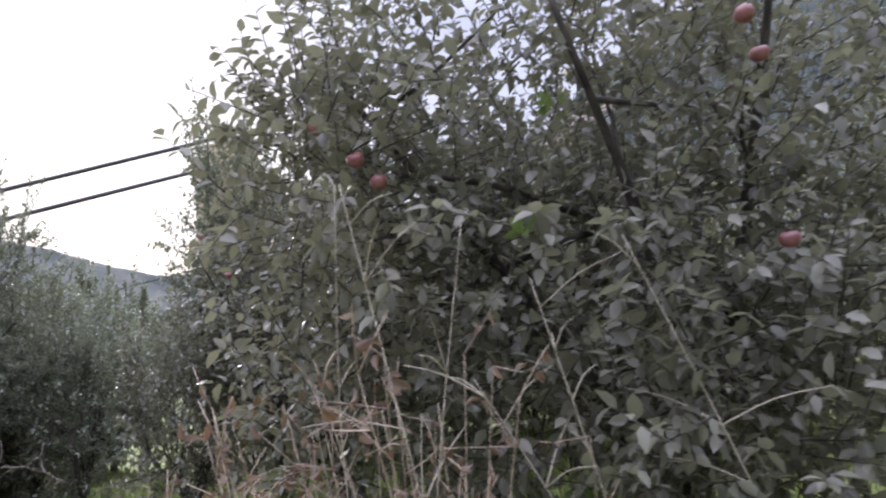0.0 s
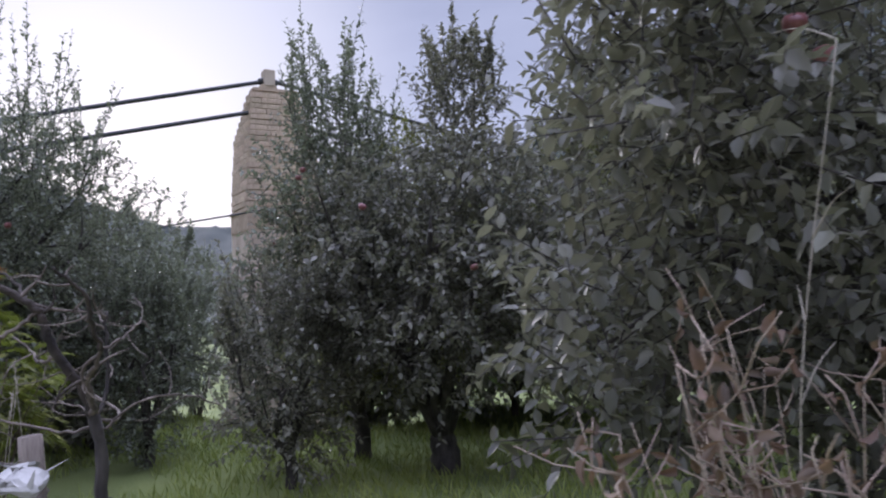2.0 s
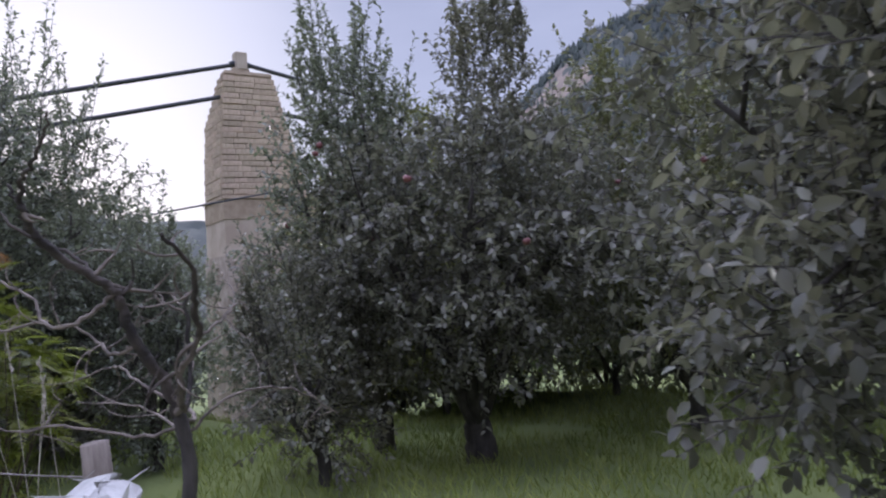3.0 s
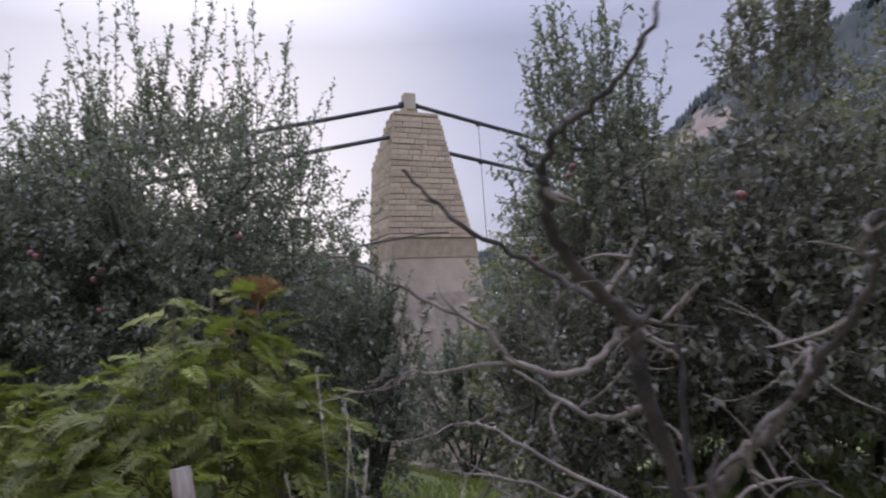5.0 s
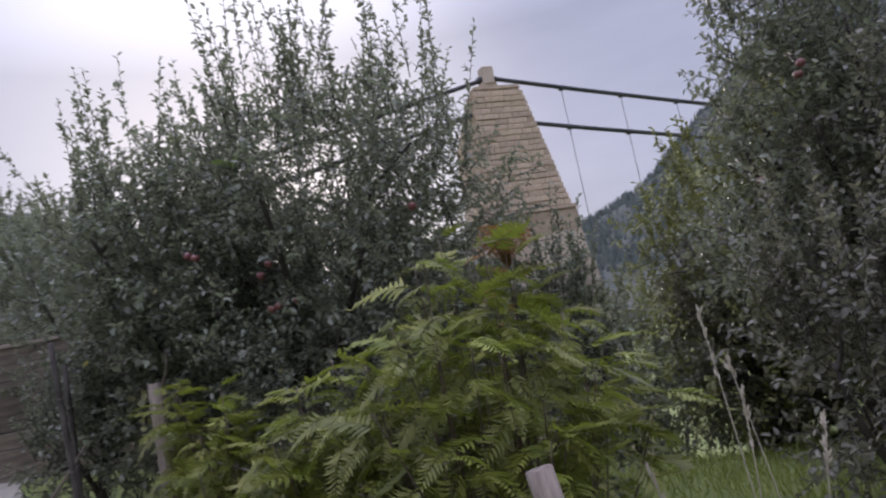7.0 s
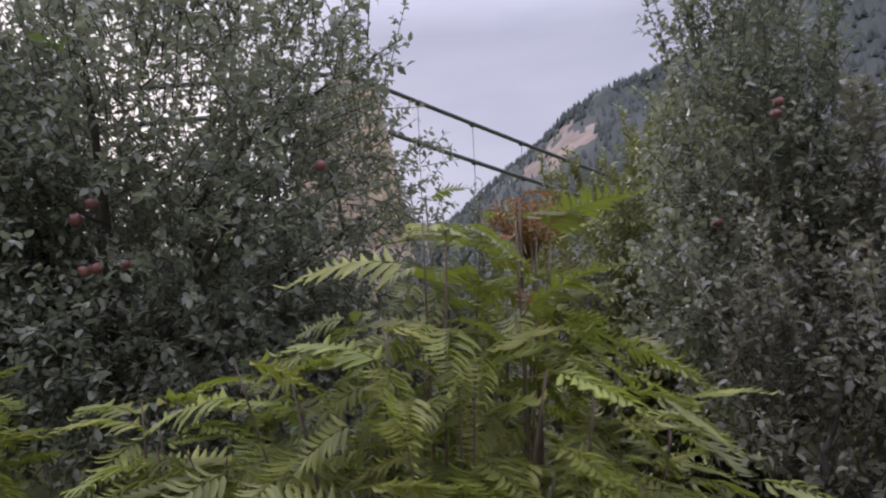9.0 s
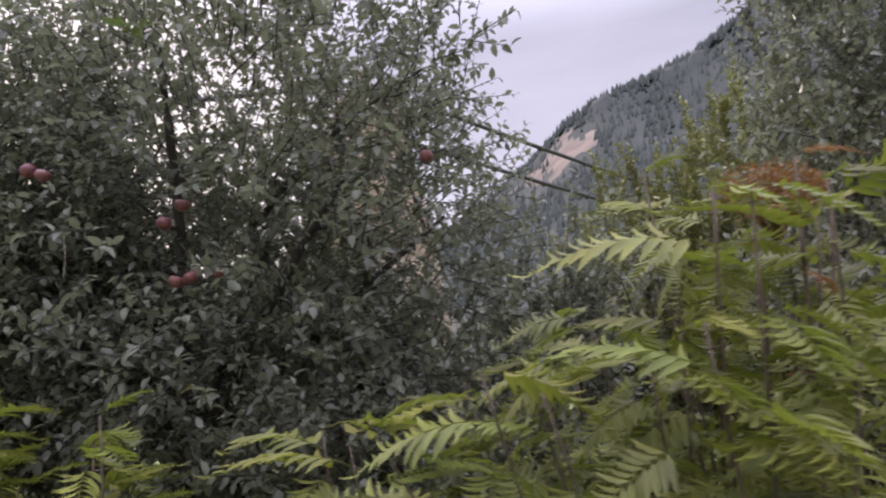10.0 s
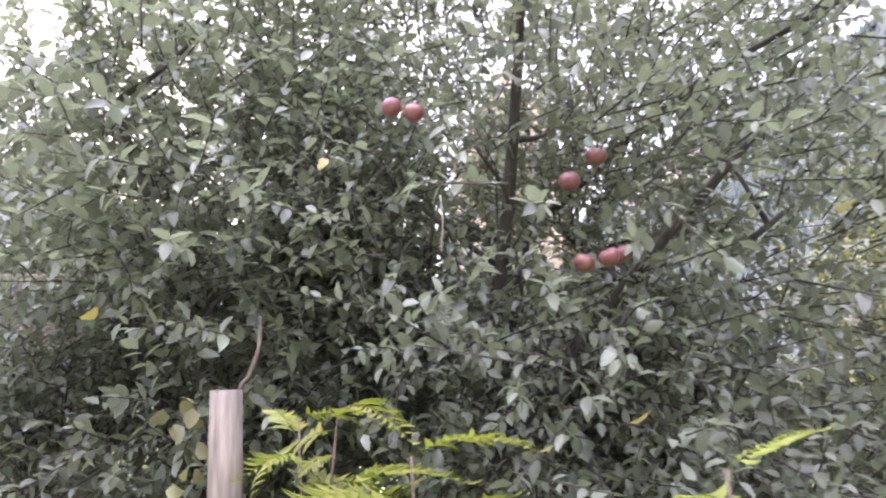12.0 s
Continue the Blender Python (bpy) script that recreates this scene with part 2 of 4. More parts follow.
def land(x, y):
    s, d = sd(np.asarray(x, float), np.asarray(y, float))
    z = -0.085 * np.clip(d - 1.2, 0, 4) - 0.13 * np.clip(d - 5.2, 0, 2.2) - 0.03 * np.clip(d - 7.4, 0, 2.4) - 0.42 * np.clip(d - 9.8, 0, 4) - 0.03 * np.clip(d - 13.8, 0, 30)
    z = z + 0.11 * np.clip(s - 9.3, 0, 30) * np.clip(1 - np.clip(d - 3, 0, 9) / 9, 0, 1)
    z = z - 0.35 * np.clip(d - 6, 0, 4) * np.clip((s - 7.5) / 3, 0, 1)
    bumps = 0.05 * np.sin(1.7 * x + 0.6 * y) * np.sin(1.3 * y - 0.4 * x) * np.clip(d - 1.2, 0, 1)
    return z + bumps


def build_ground():
    b = Buf()
    cx, cy = -5.0, 6.0
    rad = np.concatenate([np.linspace(0, 24, 60), np.geomspace(25, 2500, 30)])
    na = 120
    ang = np.arange(na) * 2 * np.pi / na
    x, y = cx + np.outer(rad, np.cos(ang)), cy + np.outer(rad, np.sin(ang))
    z = land(x, y)
    verts = np.stack([x, y, z], -1).reshape(-1, 3)
    faces = [(i * na + j, (i + 1) * na + j, (i + 1) * na + (j + 1) % na, i * na + (j + 1) % na) for i in range(len(rad) - 1) for j in range(na)]
    b.add(verts, faces)
    tagged(part("ground", b, SOIL), "mown green orchard turf sloping down to the river", "ground", kind="structure")
    b = Buf()
    ss = np.linspace(-12, 34, 70)
    rng = np.random.default_rng(5)
    edge = [-0.75, -0.3, 0.2, 0.62]
    rows = []
    for s in ss:
        for e in edge:
            e2 = e + (rng.uniform(-0.06, 0.06) if e in (edge[0], edge[-1]) else 0)
            if s > 8.3:
                e2 = e2 * (1 - 0.4 * min(1, (s - 8.3) / 3)) + 0.095 * (s - 8.3)
            p = xy(s, e2)
            rows.append((p[0], p[1], float(land(p[0], p[1])) + (0.012 if e in edge[1:3] else 0.004)))
    k = len(edge)
    b.add(rows, [(i * k + j, i * k + j + 1, (i + 1) * k + j + 1, (i + 1) * k + j) for i in range(len(ss) - 1) for j in range(k - 1)])
    tagged(part("path", b, GRAVEL), "pale trodden gravel footpath beside the orchard fence", "path", kind="structure")


def ridge(az):
    a = [-180, -90, -62, -55, -51, -47, -40, -25, -8, -2, 2.6, 7.7, 10.3, 13, 16, 20, 24, 28, 34, 60, 90, 140, 180]
    e = [12, 14, 16.5, 15.4, 14, 13.8, 11.5, 6, 5, 6, 7.8, 12, 13.7, 16.2, 17.8, 18.8, 19.9, 22, 25, 25, 18, 14, 12]
    return np.interp(az, a, e)


def mountain_z(az, f):
    """Height on the slope at azimuth az (degrees), f of the way to the ridge."""
    R = np.where(az < -30, 760.0, 400.0)
    top = np.tan(np.radians(ridge(az))) * R + 1.5
    h = np.where(f < 1, np.clip((f - 0.3) / 0.7, 0, 1) ** 1.25, 1 - (f - 1) * 1.2)
    return R * f, -6 + (top + 6) * h


def build_mountain():
    for name, az0, az1, label in (("mountain", -29.9, 180, "steep forested mountainside with bare tan cliffs"),
                                  ("far_mountain", -180, -30.1, "hazy blue-grey forested mountain across the valley")):
        b = Buf()
        na, nf = 420 if name == "mountain" else 200, 44
        az, f = np.meshgrid(np.linspace(az0, az1, na), np.linspace(0.28, 1.35, nf), indexing="ij")
        r, z = mountain_z(az, f)
        w = 0.03 * (np.sin(az * 0.9 + f * 9) + np.sin(az * 2.3 - f * 14) * 0.6 + np.sin(az * 5.1 + 7 * f) * 0.35) * np.clip((f - 0.3) * 3, 0, 1)
        z = z + np.where(np.abs(f - 1) < 0.04, 0.15, 1) * w * r * 0.22
        r = r * (1 + 0.5 * w)
        a = np.radians(az)
        v = np.stack([-5 + r * np.sin(a), 4 + r * np.cos(a), z], -1).reshape(-1, 3)
        b.add(v, [(i * nf + j, (i + 1) * nf + j, (i + 1) * nf + j + 1, i * nf + j + 1) for i in range(na - 1) for j in range(nf - 1)])
        me = b.mesh(name)
        me.materials.append(FOREST)
        me.materials.append(CLIFF)
        if name == "mountain":
            azf = (az[:-1, :-1] + az[1:, :-1]).ravel() / 2
            ff = f[:-1, :-1].ravel()
            wob = 1.6 * np.sin(ff * 40) + 0.8 * np.sin(azf * 3)
            rock = (azf > 9.8 + wob) & (azf < 14.2 + wob) & (ff > 0.79) & (ff < 0.94)
            me.polygons.foreach_set("material_index", rock.astype(int).tolist())
        tagged(part(name, me, FOREST), label, "mountain", kind="structure")
    # conifers over the near slope and along its skyline
    rng = np.random.default_rng(11)
    b = Buf()
    n = 5200
    az = rng.uniform(-12, 46, n)
    f = np.where(rng.random(n) < 0.3, rng.uniform(0.985, 1.01, n), rng.uniform(0.5, 1.0, n))
    keep = ~((az > 9) & (az < 15.5) & (f > 0.77) & (f < 0.93) & (rng.random(n) < 0.92))
    az, f = az[keep], f[keep]
    r, z = mountain_z(az, f)
    h = rng.uniform(2.5, 6.0, len(az))
    for a, rr, zz, hh in zip(np.radians(az), r, z, h):
        x, y = -5 + rr * math.sin(a), 4 + rr * math.cos(a)
        k = 5
        t0 = rng.uniform(0, 6)
        ring = [(x + hh * 0.26 * math.cos(t0 + i * 6.283 / k), y + hh * 0.26 * math.sin(t0 + i * 6.283 / k), zz - 1.0 + rng.uniform(-0.4, 0.4)) for i in range(k)]
        b.add([*ring, (x, y, zz + hh)], [(i, (i + 1) % k, k) for i in range(k)])
    tagged(part("conifer_forest", b, CONIFER), "dark conifers scattered over the mountainside and its skyline", "forest", kind="stuff")


build_ground()
build_mountain()


# ---- bridge tower ----
TOWER = pose(-6.78, 20.1, 0, 0, 0, 35)


def slab(b, w0, d0, z0, w1, d1, z1, x0=0.0, y0=0.0, x1=0.0, y1=0.0):
    v = [(x0 + sx * w0 / 2, y0 + sy * d0 / 2, z0) for sx, sy in ((-1, -1), (1, -1), (1, 1), (-1, 1))]
    v += [(x1 + sx * w1 / 2, y1 + sy * d1 / 2, z1) for sx, sy in ((-1, -1), (1, -1), (1, 1), (-1, 1))]
    b.add(v, [(3, 2, 1, 0), (4, 5, 6, 7), (0, 1, 5, 4), (1, 2, 6, 5), (2, 3, 7, 6), (3, 0, 4, 7)])


def bevelled_box(name, w, d, h, bevel=0.02, seed=0, jitter=0.0):
    bm = bmesh.new()
    bmesh.ops.create_cube(bm, size=1)
    bmesh.ops.scale(bm, vec=(w, d, h), verts=bm.verts)
    bmesh.ops.bevel(bm, geom=bm.edges[:], offset=bevel, segments=1, affect="EDGES")
    rng = random.Random(seed)
    for v in bm.verts:
        v.co += Vector([rng.uniform(-jitter, jitter) for _ in range(3)])
    m = bpy.data.meshes.new(name)
    bm.to_mesh(m)
    bm.free()
    return m


def tower_section(z):
    """Left, right, front and back of the upper shaft at a height."""
    return (float(np.interp(z, [3.9, 7.35], [-1.3, -0.95])), float(np.interp(z, [3.9, 7.35], [1.28, 0.46])), -0.75,
            float(np.interp(z, [3.9, 6.15, 7.35], [0.7, 0.86, -0.42])))


def build_tower():
    t = thing("bridge_tower", "tapering tan stone tower of a suspension footbridge", "bridge tower")
    t.matrix_basis = TOWER
    b = Buf()
    zs = [3.9, 5.0, 6.15, 6.75, 7.35]
    for z0, z1 in zip(zs, zs[1:]):
        q = []
        for z in (z0, z1):
            xl, xr, yf, yb = tower_section(z)
            q += [xr - xl - 0.06, yb - yf - 0.06, z, (xl + xr) / 2, (yf + yb) / 2]
        slab(b, *q[:3], *q[5:8], q[3], q[4], q[8], q[9])
    part("core", b.mesh("core", False), MORTAR, t)
    b = Buf()
    slab(b, 2.76, 1.86, 2.3, 2.62, 1.74, 3.3, 0.07, 0.06, 0.05, 0.06)
    part("plaster_band", b.mesh("plaster_band", False), PLASTER, t, "smooth buff plaster band below the stone shaft")
    b = Buf()
    slab(b, 2.66, 1.78, 3.3, 2.6, 1.74, 3.86, 0.05, 0.06, 0.04, 0.06)
    slab(b, 2.68, 1.82, 3.86, 2.64, 1.78, 3.95, 0.04, 0.06, 0.04, 0.06)
    part("string_course", b.mesh("string_course", False), MORTAR, t, "brown mortared band under the stone shaft")
    b = Buf()
    slab(b, 3.5, 2.6, -3.6, 2.84, 1.94, 2.32, 0.1, 0.06, 0.08, 0.06)
    part("base", b.mesh("base", False), RUBBLE, t, "rough rubble masonry base with fallen plaster")
    b = Buf()
    slab(b, 1.38, 0.36, 7.34, 1.3, 0.32, 7.43, -0.23, -0.57, -0.23, -0.57)
    slab(b, 0.5, 0.32, 7.42, 0.44, 0.3, 7.53, -0.42, -0.57, -0.42, -0.57)
    part("coping", b.mesh("coping", False), MORTAR, t)
    part("cap", bevelled_box("cap", 0.33, 0.34, 0.5, 0.03, 3, 0.014), PLASTER, t, "small concrete saddle block", pose(-0.38, -0.57, 7.74))
    b = Buf()
    tube(b, [(-0.66, -0.57, 7.64), (-0.38, -0.57, 7.72), (-0.12, -0.57, 7.64)], 0.1, 0.1, 8)
    part("saddle", b, CABLE, t)
    # stones laid in thin uneven courses on the two weather faces
    rng = random.Random(4)
    shapes = [bevelled_box("stone", 1, 0.2, 0.14, 0.012, k, 0.006) for k in range(6)]
    z = 3.97
    while z < 7.26:
        xl, xr, yf, yb = tower_section(z + 0.08)
        proud = rng.uniform(-0.008, 0.012)
        for face, a, e in ((0, xl, xr), (1, yf, yb)):
            x = a
            while x < e - 0.02:
                ln = min(rng.uniform(0.28, 0.7), e - x)
                if e - x - ln < 0.14:
                    ln = e - x
                out = 0.07 - proud - rng.uniform(0, 0.014)
                at = pose(x + ln / 2, yf + out, z + 0.075, rng.uniform(-2, 2), 0, rng.uniform(-1, 1)) if face == 0 else pose(xl + out + 0.02, x + ln / 2, z + 0.075, 0, 0, 90)
                part("stone", shapes[rng.randrange(6)], STONE, t, m=at @ Matrix.Diagonal((ln - 0.006, 1, rng.uniform(0.98, 1.14), 1)))
                x += ln
        z += 0.157
    # loose facing stones of the base
    rng2 = np.random.default_rng(8)
    for k in range(150):
        zz = rng2.uniform(-2.8, 2.2)
        ww = np.interp(zz, [-3.6, 2.36], [3.5, 2.84])
        u = rng2.uniform(-ww / 2 + 0.15, ww / 2 - 0.15)
        sx, sz = rng2.uniform(0.1, 0.28), rng2.uniform(0.06, 0.14)
        c = np.array([(u + 0.09, 0.06 - (ww - 0.9) / 2, zz), (0.09 - ww / 2, u * 0.6, zz)][k % 2])
        dv = unit(rng2, 10) * (np.array([(sx, 0.06, sz), (0.06, sx, sz)][k % 2]))
        hull = bmesh.new()
        for q in dv:
            hull.verts.new(q + c)
        bmesh.ops.convex_hull(hull, input=hull.verts)
        hull.verts.index_update()
        vs = [v.co[:] for v in hull.verts]
        b = Buf()
        b.add(vs, [tuple(v.index for v in f.verts) for f in hull.faces])
        hull.free()
        part("facing_stone", b.mesh("facing_stone", False), RUBBLE, t)


E_BR = np.array([math.sin(radians(55)), math.cos(radians(55)), 0.0])


def build_cables():
    top = np.array((-6.76, 19.42, 7.7))
    for name, z, sr, sl, length in (("upper", 0.0, -0.19, -0.25, 32.0), ("lower", -1.18, -0.175, -0.235, 32.0)):
        t = thing("suspension_cable", "thick dark steel suspension cable slung over the stone tower", "cable", group="bridge cables")
        c = top + (0, 0, z)
        b = Buf()
        dist = np.linspace(0, 36, 14)
        span = [c + E_BR * (d + 0.1) + np.array((0, 0, sr * d + 0.0016 * d * d)) for d in dist]
        back = [c - E_BR * d + np.array((0, 0, sl * d + 0.0006 * d * (d - length) * 0.2 + (0.34 * min(1, d / 0.4) if z else 0))) for d in (0, 0.4, *np.linspace(2, length, 9))]
        tube(b, back[::-1] + span, 0.062, 0.062, 7)
        part("cable", b, CABLE, t)
        for d in np.arange(2.2, 35, 1.9):
            p = c + E_BR * d + np.array((0, 0, sr * d + 0.0016 * d * d))
            h = Buf()
            tube(h, [p, p - (0, 0, 3.0)], 0.009, 0.009, 4)
            hanger = part("hanger", h, CABLE, t)
            h = Buf()
            tube(h, [p - E_BR * 0.06, p + E_BR * 0.06], 0.085, 0.085, 7)
            part("clamp", h, CABLE, hanger)


def build_stay_wire():
    t = thing("stay_wire", "thin dark wire passing the tower below its stone shaft", "cable")
    a, b2 = np.array((-6.35, 19.0, 3.92)), np.array((-6.35, 19.0, 3.92)) - E_BR * 22 - np.array((0, 0, 3.4))
    b = Buf()
    tube(b, [a + E_BR * 0.6 + (0, 0, 0.02), a, (a + b2) / 2 - (0, 0, 0.1), b2], 0.026, 0.026, 6)
    part("wire", b, CABLE, t)


build_tower()
build_cables()
build_stay_wire()


# ---- apple trees ----
def apple_mesh():
    bm = bmesh.new()
    bmesh.ops.create_uvsphere(bm, u_segments=12, v_segments=8, radius=0.032)
    for v in bm.verts:
        r = math.hypot(v.co.x, v.co.y) / 0.032
        v.co.z *= 0.92 - 0.35 * (1 - r) ** 2 * (1.0 if v.co.z > 0 else 0.6)
        v.co.x *= 1 + 0.12 * v.co.z / 0.032
        v.co.y *= 1 + 0.12 * v.co.z / 0.032
    m = bpy.data.meshes.new("apple")
    bm.to_mesh(m)
    bm.free()
    m.polygons.foreach_set("use_smooth", [True] * len(m.polygons))
    return m


APPLE_MESH = apple_mesh()
STEM_BUF = Buf()
tube(STEM_BUF, [(0, 0, 0.018), (0.002, 0, 0.032), (0.008, 0.002, 0.046)], 0.0018, 0.0022, 5)
APPLE_STEM = STEM_BUF.mesh("apple_stem")


def crown_points(rng, n, c, rad, shell=2.4, lump=0.28, gap=0.5):
    """Places inside an uneven crown, thicker towards its outside, with a few holes."""
    ph = rng.uniform(0, 6.283, 8)
    u = unit(rng, n * 2)
    k = 1 - 0.3 * lump + lump * 0.5 * (np.sin(3.1 * u[:, 0] + ph[0]) * np.sin(2.7 * u[:, 1] + ph[1]) + np.sin(4.3 * u[:, 2] + 2.2 * u[:, 0] + ph[2]) * np.sin(3.7 * u[:, 1] + ph[3]))
    p = np.array(c) + u * (k * rng.random(n * 2) ** (1 / shell))[:, None] * rad
    hole = np.sin(2.6 * p[:, 0] + ph[4]) * np.sin(2.9 * p[:, 1] + ph[5]) * np.sin(3.1 * p[:, 2] + ph[6])
    ok = hole < gap
    return p[ok][:n], u[ok][:n]


def sprays(tw, out, rng, p, d, ln, count, size, up=0.0, drop=0.12):
    """Twigs from p along d, each with leaves set spirally round it."""
    m = len(p)
    d = d / (np.linalg.norm(d, axis=1)[:, None] + 1e-9)
    a = np.cross(d, (0.3, 0.1, 0.9))
    a /= np.linalg.norm(a, axis=1)[:, None] + 1e-9
    e = np.cross(d, a)
    q = p + d * ln[:, None]
    ring = []
    for end, r in ((p, 0.0045), (q, 0.0018)):
        for g in (0, 2.094, 4.189):
            ring.append(end + (a * math.cos(g) + e * math.sin(g)) * r)
    v = np.stack(ring, 1).reshape(-1, 3)
    f = np.array([(0, 1, 4), (0, 4, 3), (1, 2, 5), (1, 5, 4), (2, 0, 3), (2, 3, 5)])
    tw.tris(v, (f[None] + 6 * np.arange(m)[:, None, None]).reshape(-1, 3))
    t = np.linspace(0.1, 1.0, count)[None, :, None]
    g = (np.arange(count) * 2.4)[None] + rng.uniform(0, 6.283, m)[:, None]
    ra = a[:, None] * np.cos(g)[..., None] + e[:, None] * np.sin(g)[..., None]
    w = ra * 0.85 + d[:, None] * (0.55 + up) + rng.normal(size=(m, count, 3)) * 0.28 - np.array((0, 0, drop))
    side = np.cross(w, (0, 0, 1)) + rng.normal(size=(m, count, 3)) * 0.45
    base = p[:, None] + d[:, None] * ln[:, None, None] * t
    out.append((base.reshape(-1, 3), w.reshape(-1, 3), side.reshape(-1, 3), (size * rng.uniform(0.6, 1.2, (m, count))).ravel()))


def apple_tree(base, centre, rad, twigs, seed, leaf=LEAF, leaf_len=0.075, shoots=30, apples=(), label="", limbs=7, floor=0.5, trunk_r=0.085, young=0,
               shoot_len=(0.5, 1.1), category="apple tree", name="apple_tree", group="orchard apple trees", per=11, gap=0.5, slim=0.56, low=0.2, lobes=(), thin=0.0):
    rng = np.random.default_rng(seed)
    bz = float(land(base[0], base[1]))
    o = np.array((base[0], base[1], bz))
    t = thing(name, label, category, tuple(o), group)
    c, rad = np.array(centre, float) - o, np.array(rad, float)
    fork = np.array((0.0, 0.0, floor))
    b = Buf()
    tube(b, smooth_line([(0, 0, -0.1), (0.02, 0.01, floor * 0.5), fork]), trunk_r * 1.25, trunk_r * 0.9, 9, 0.12, rng)
    part("trunk", b, BARK, t)
    for k in range(limbs):
        a = 6.283 * k / limbs + rng.uniform(-0.3, 0.3)
        end = c + rad * np.array((math.cos(a) * 0.7, math.sin(a) * 0.7, rng.uniform(0.0, 0.6)))
        mid = fork * 0.45 + end * 0.5 + rng.uniform(-0.12, 0.12, 3) + (0, 0, 0.08)
        b = Buf()
        line = smooth_line([fork - (0, 0, 0.06), mid, end])
        tube(b, line, trunk_r * 0.58, 0.012, 7, 0.1, rng)
        for j in range(4):
            p = line[rng.integers(3, len(line) - 1)]
            e2 = p + np.clip(rng.normal(size=3), -1.5, 1.5) * min(rad) * 0.26 + (0, 0, 0.15)
            tube(b, smooth_line([p, (p + e2) / 2 + rng.uniform(-0.06, 0.06, 3), e2], 3), 0.016, 0.005, 5)
        part("limb", b, BARK, t)
    tw, cr, out = Buf(), Buf(), []
    p, u = crown_points(rng, twigs, c, rad, gap=gap)
    ok = (p[:, 2] > low) & (rng.random(len(p)) > thin * np.clip((p[:, 2] - c[2]) / rad[2] + 0.35, 0, 1))
    p, u = p[ok], u[ok]
    d = u * 0.7 + rng.normal(size=p.shape) * 0.5 + (0, 0, 0.25)
    sprays(tw, out, rng, p, d, rng.uniform(0.16, 0.36, len(p)), per, leaf_len)
    plumes = [(c, rad, shoots)]
    for lc, lr, ln_n, *up_n in lobes:
        if up_n:
            plumes.append((np.array(lc) - o, np.array(lr, float), up_n[0]))
        p2, u2 = crown_points(rng, ln_n, np.array(lc) - o, np.array(lr), gap=9)
        sprays(tw, out, rng, p2, u2 * 0.7 + rng.normal(size=p2.shape) * 0.45 + (0, 0, 0.3), rng.uniform(0.16, 0.36, len(p2)), per, leaf_len)
        lb = Buf()
        tube(lb, smooth_line([c + (0, 0, 0.1), (c + np.array(lc) - o) / 2 + (0, 0, 0.15), np.array(lc) - o], 5), 0.025, 0.008, 6)
        part("limb", lb, BARK, t)
    # upright leafy plumes over the top
    shoots = sum(q[2] for q in plumes)
    u = unit(rng, shoots)
    u[:, 2] = np.abs(u[:, 2]) * 0.8 + 0.35
    u /= np.linalg.norm(u, axis=1)[:, None]
    p = np.concatenate([np.tile(q[0], (q[2], 1)) for q in plumes]) + u * np.concatenate([np.tile(q[1], (q[2], 1)) for q in plumes]) * 0.82
    d = np.column_stack([rng.normal(size=shoots) * 0.14 + 0.22 * u[:, 0], rng.normal(size=shoots) * 0.14 + 0.22 * u[:, 1], np.ones(shoots)])
    ln = rng.uniform(*shoot_len, shoots)
    sprays(tw, out, rng, p, d, ln, 30, leaf_len * 0.85, 0.5)
    dn = d / np.linalg.norm(d, axis=1)[:, None]
    for f in (0.05, 0.18, 0.3, 0.42, 0.54, 0.66, 0.76):
        q = p + dn * (ln * f)[:, None]
        e = dn * 0.9 + unit(rng, shoots) * 0.75
        sprays(tw, out, rng, q, e, rng.uniform(0.12, 0.3, shoots) * (1.05 - f), 7, leaf_len * 0.85, 0.3)
    bs, ws, ss, ls = (np.concatenate([q[k] for q in out]) for k in range(4))
    leaves(cr, bs, ws, ss, ls, ls * slim, 0.2)
    tagged(part("crown", cr, leaf, t), kind="stuff")
    tagged(part("branchwork", tw, BARK, t), kind="stuff")
    for k in range(young):
        p, u = crown_points(rng, 1, c, rad * 0.98, 12, gap=9)
        n = 9
        yb = np.repeat(p, n, 0) + rng.normal(size=(n, 3)) * 0.02
        yw = unit(rng, n) + np.array((u[0, 0], u[0, 1], 0.5))
        yg = Buf()
        leaves(yg, yb, yw, unit(rng, n), rng.uniform(0.06, 0.1, n), 0.04, 0.1)
        part("young_shoot", yg, LEAF_YOUNG, t, "fresh yellow-green shoot tip")
    for p in apples:
        q = Vector(p) - Vector(o)
        fruit = part("apple", APPLE_MESH, APPLE, t, "ripening pink-red apple", Matrix.Translation(q) @ Euler((rng.uniform(-0.5, 0.5), rng.uniform(-0.5, 0.5), rng.uniform(0, 6))).to_matrix().to_4x4())
        part("stem", APPLE_STEM, BARK, fruit)
    return t


# near tree beside the start of the walk
apple_tree((1.0, 3.7), (0.75, 3.5, 1.75), (1.95, 1.55, 1.95), 3300, 1, LEAF_GREY, 0.073, 26, [(-0.34, 2.28, 2.12), (-0.27, 2.29, 2.03), (-0.46, 2.26, 2.25), (0.95, 2.0, 2.3), (1.02, 2.1, 2.2), (0.95, 2.0, 1.6)],
           "large olive-green apple tree with red fruit beside the path", young=8, low=0.6, gap=0.42, thin=0.3,
           lobes=(((-0.5, 2.6, 2.15), (0.42, 0.4, 0.6), 150), ((-0.75, 2.95, 1.25), (0.36, 0.4, 0.4), 90), ((0.9, 2.3, 0.9), (0.9, 0.45, 0.6), 200)))
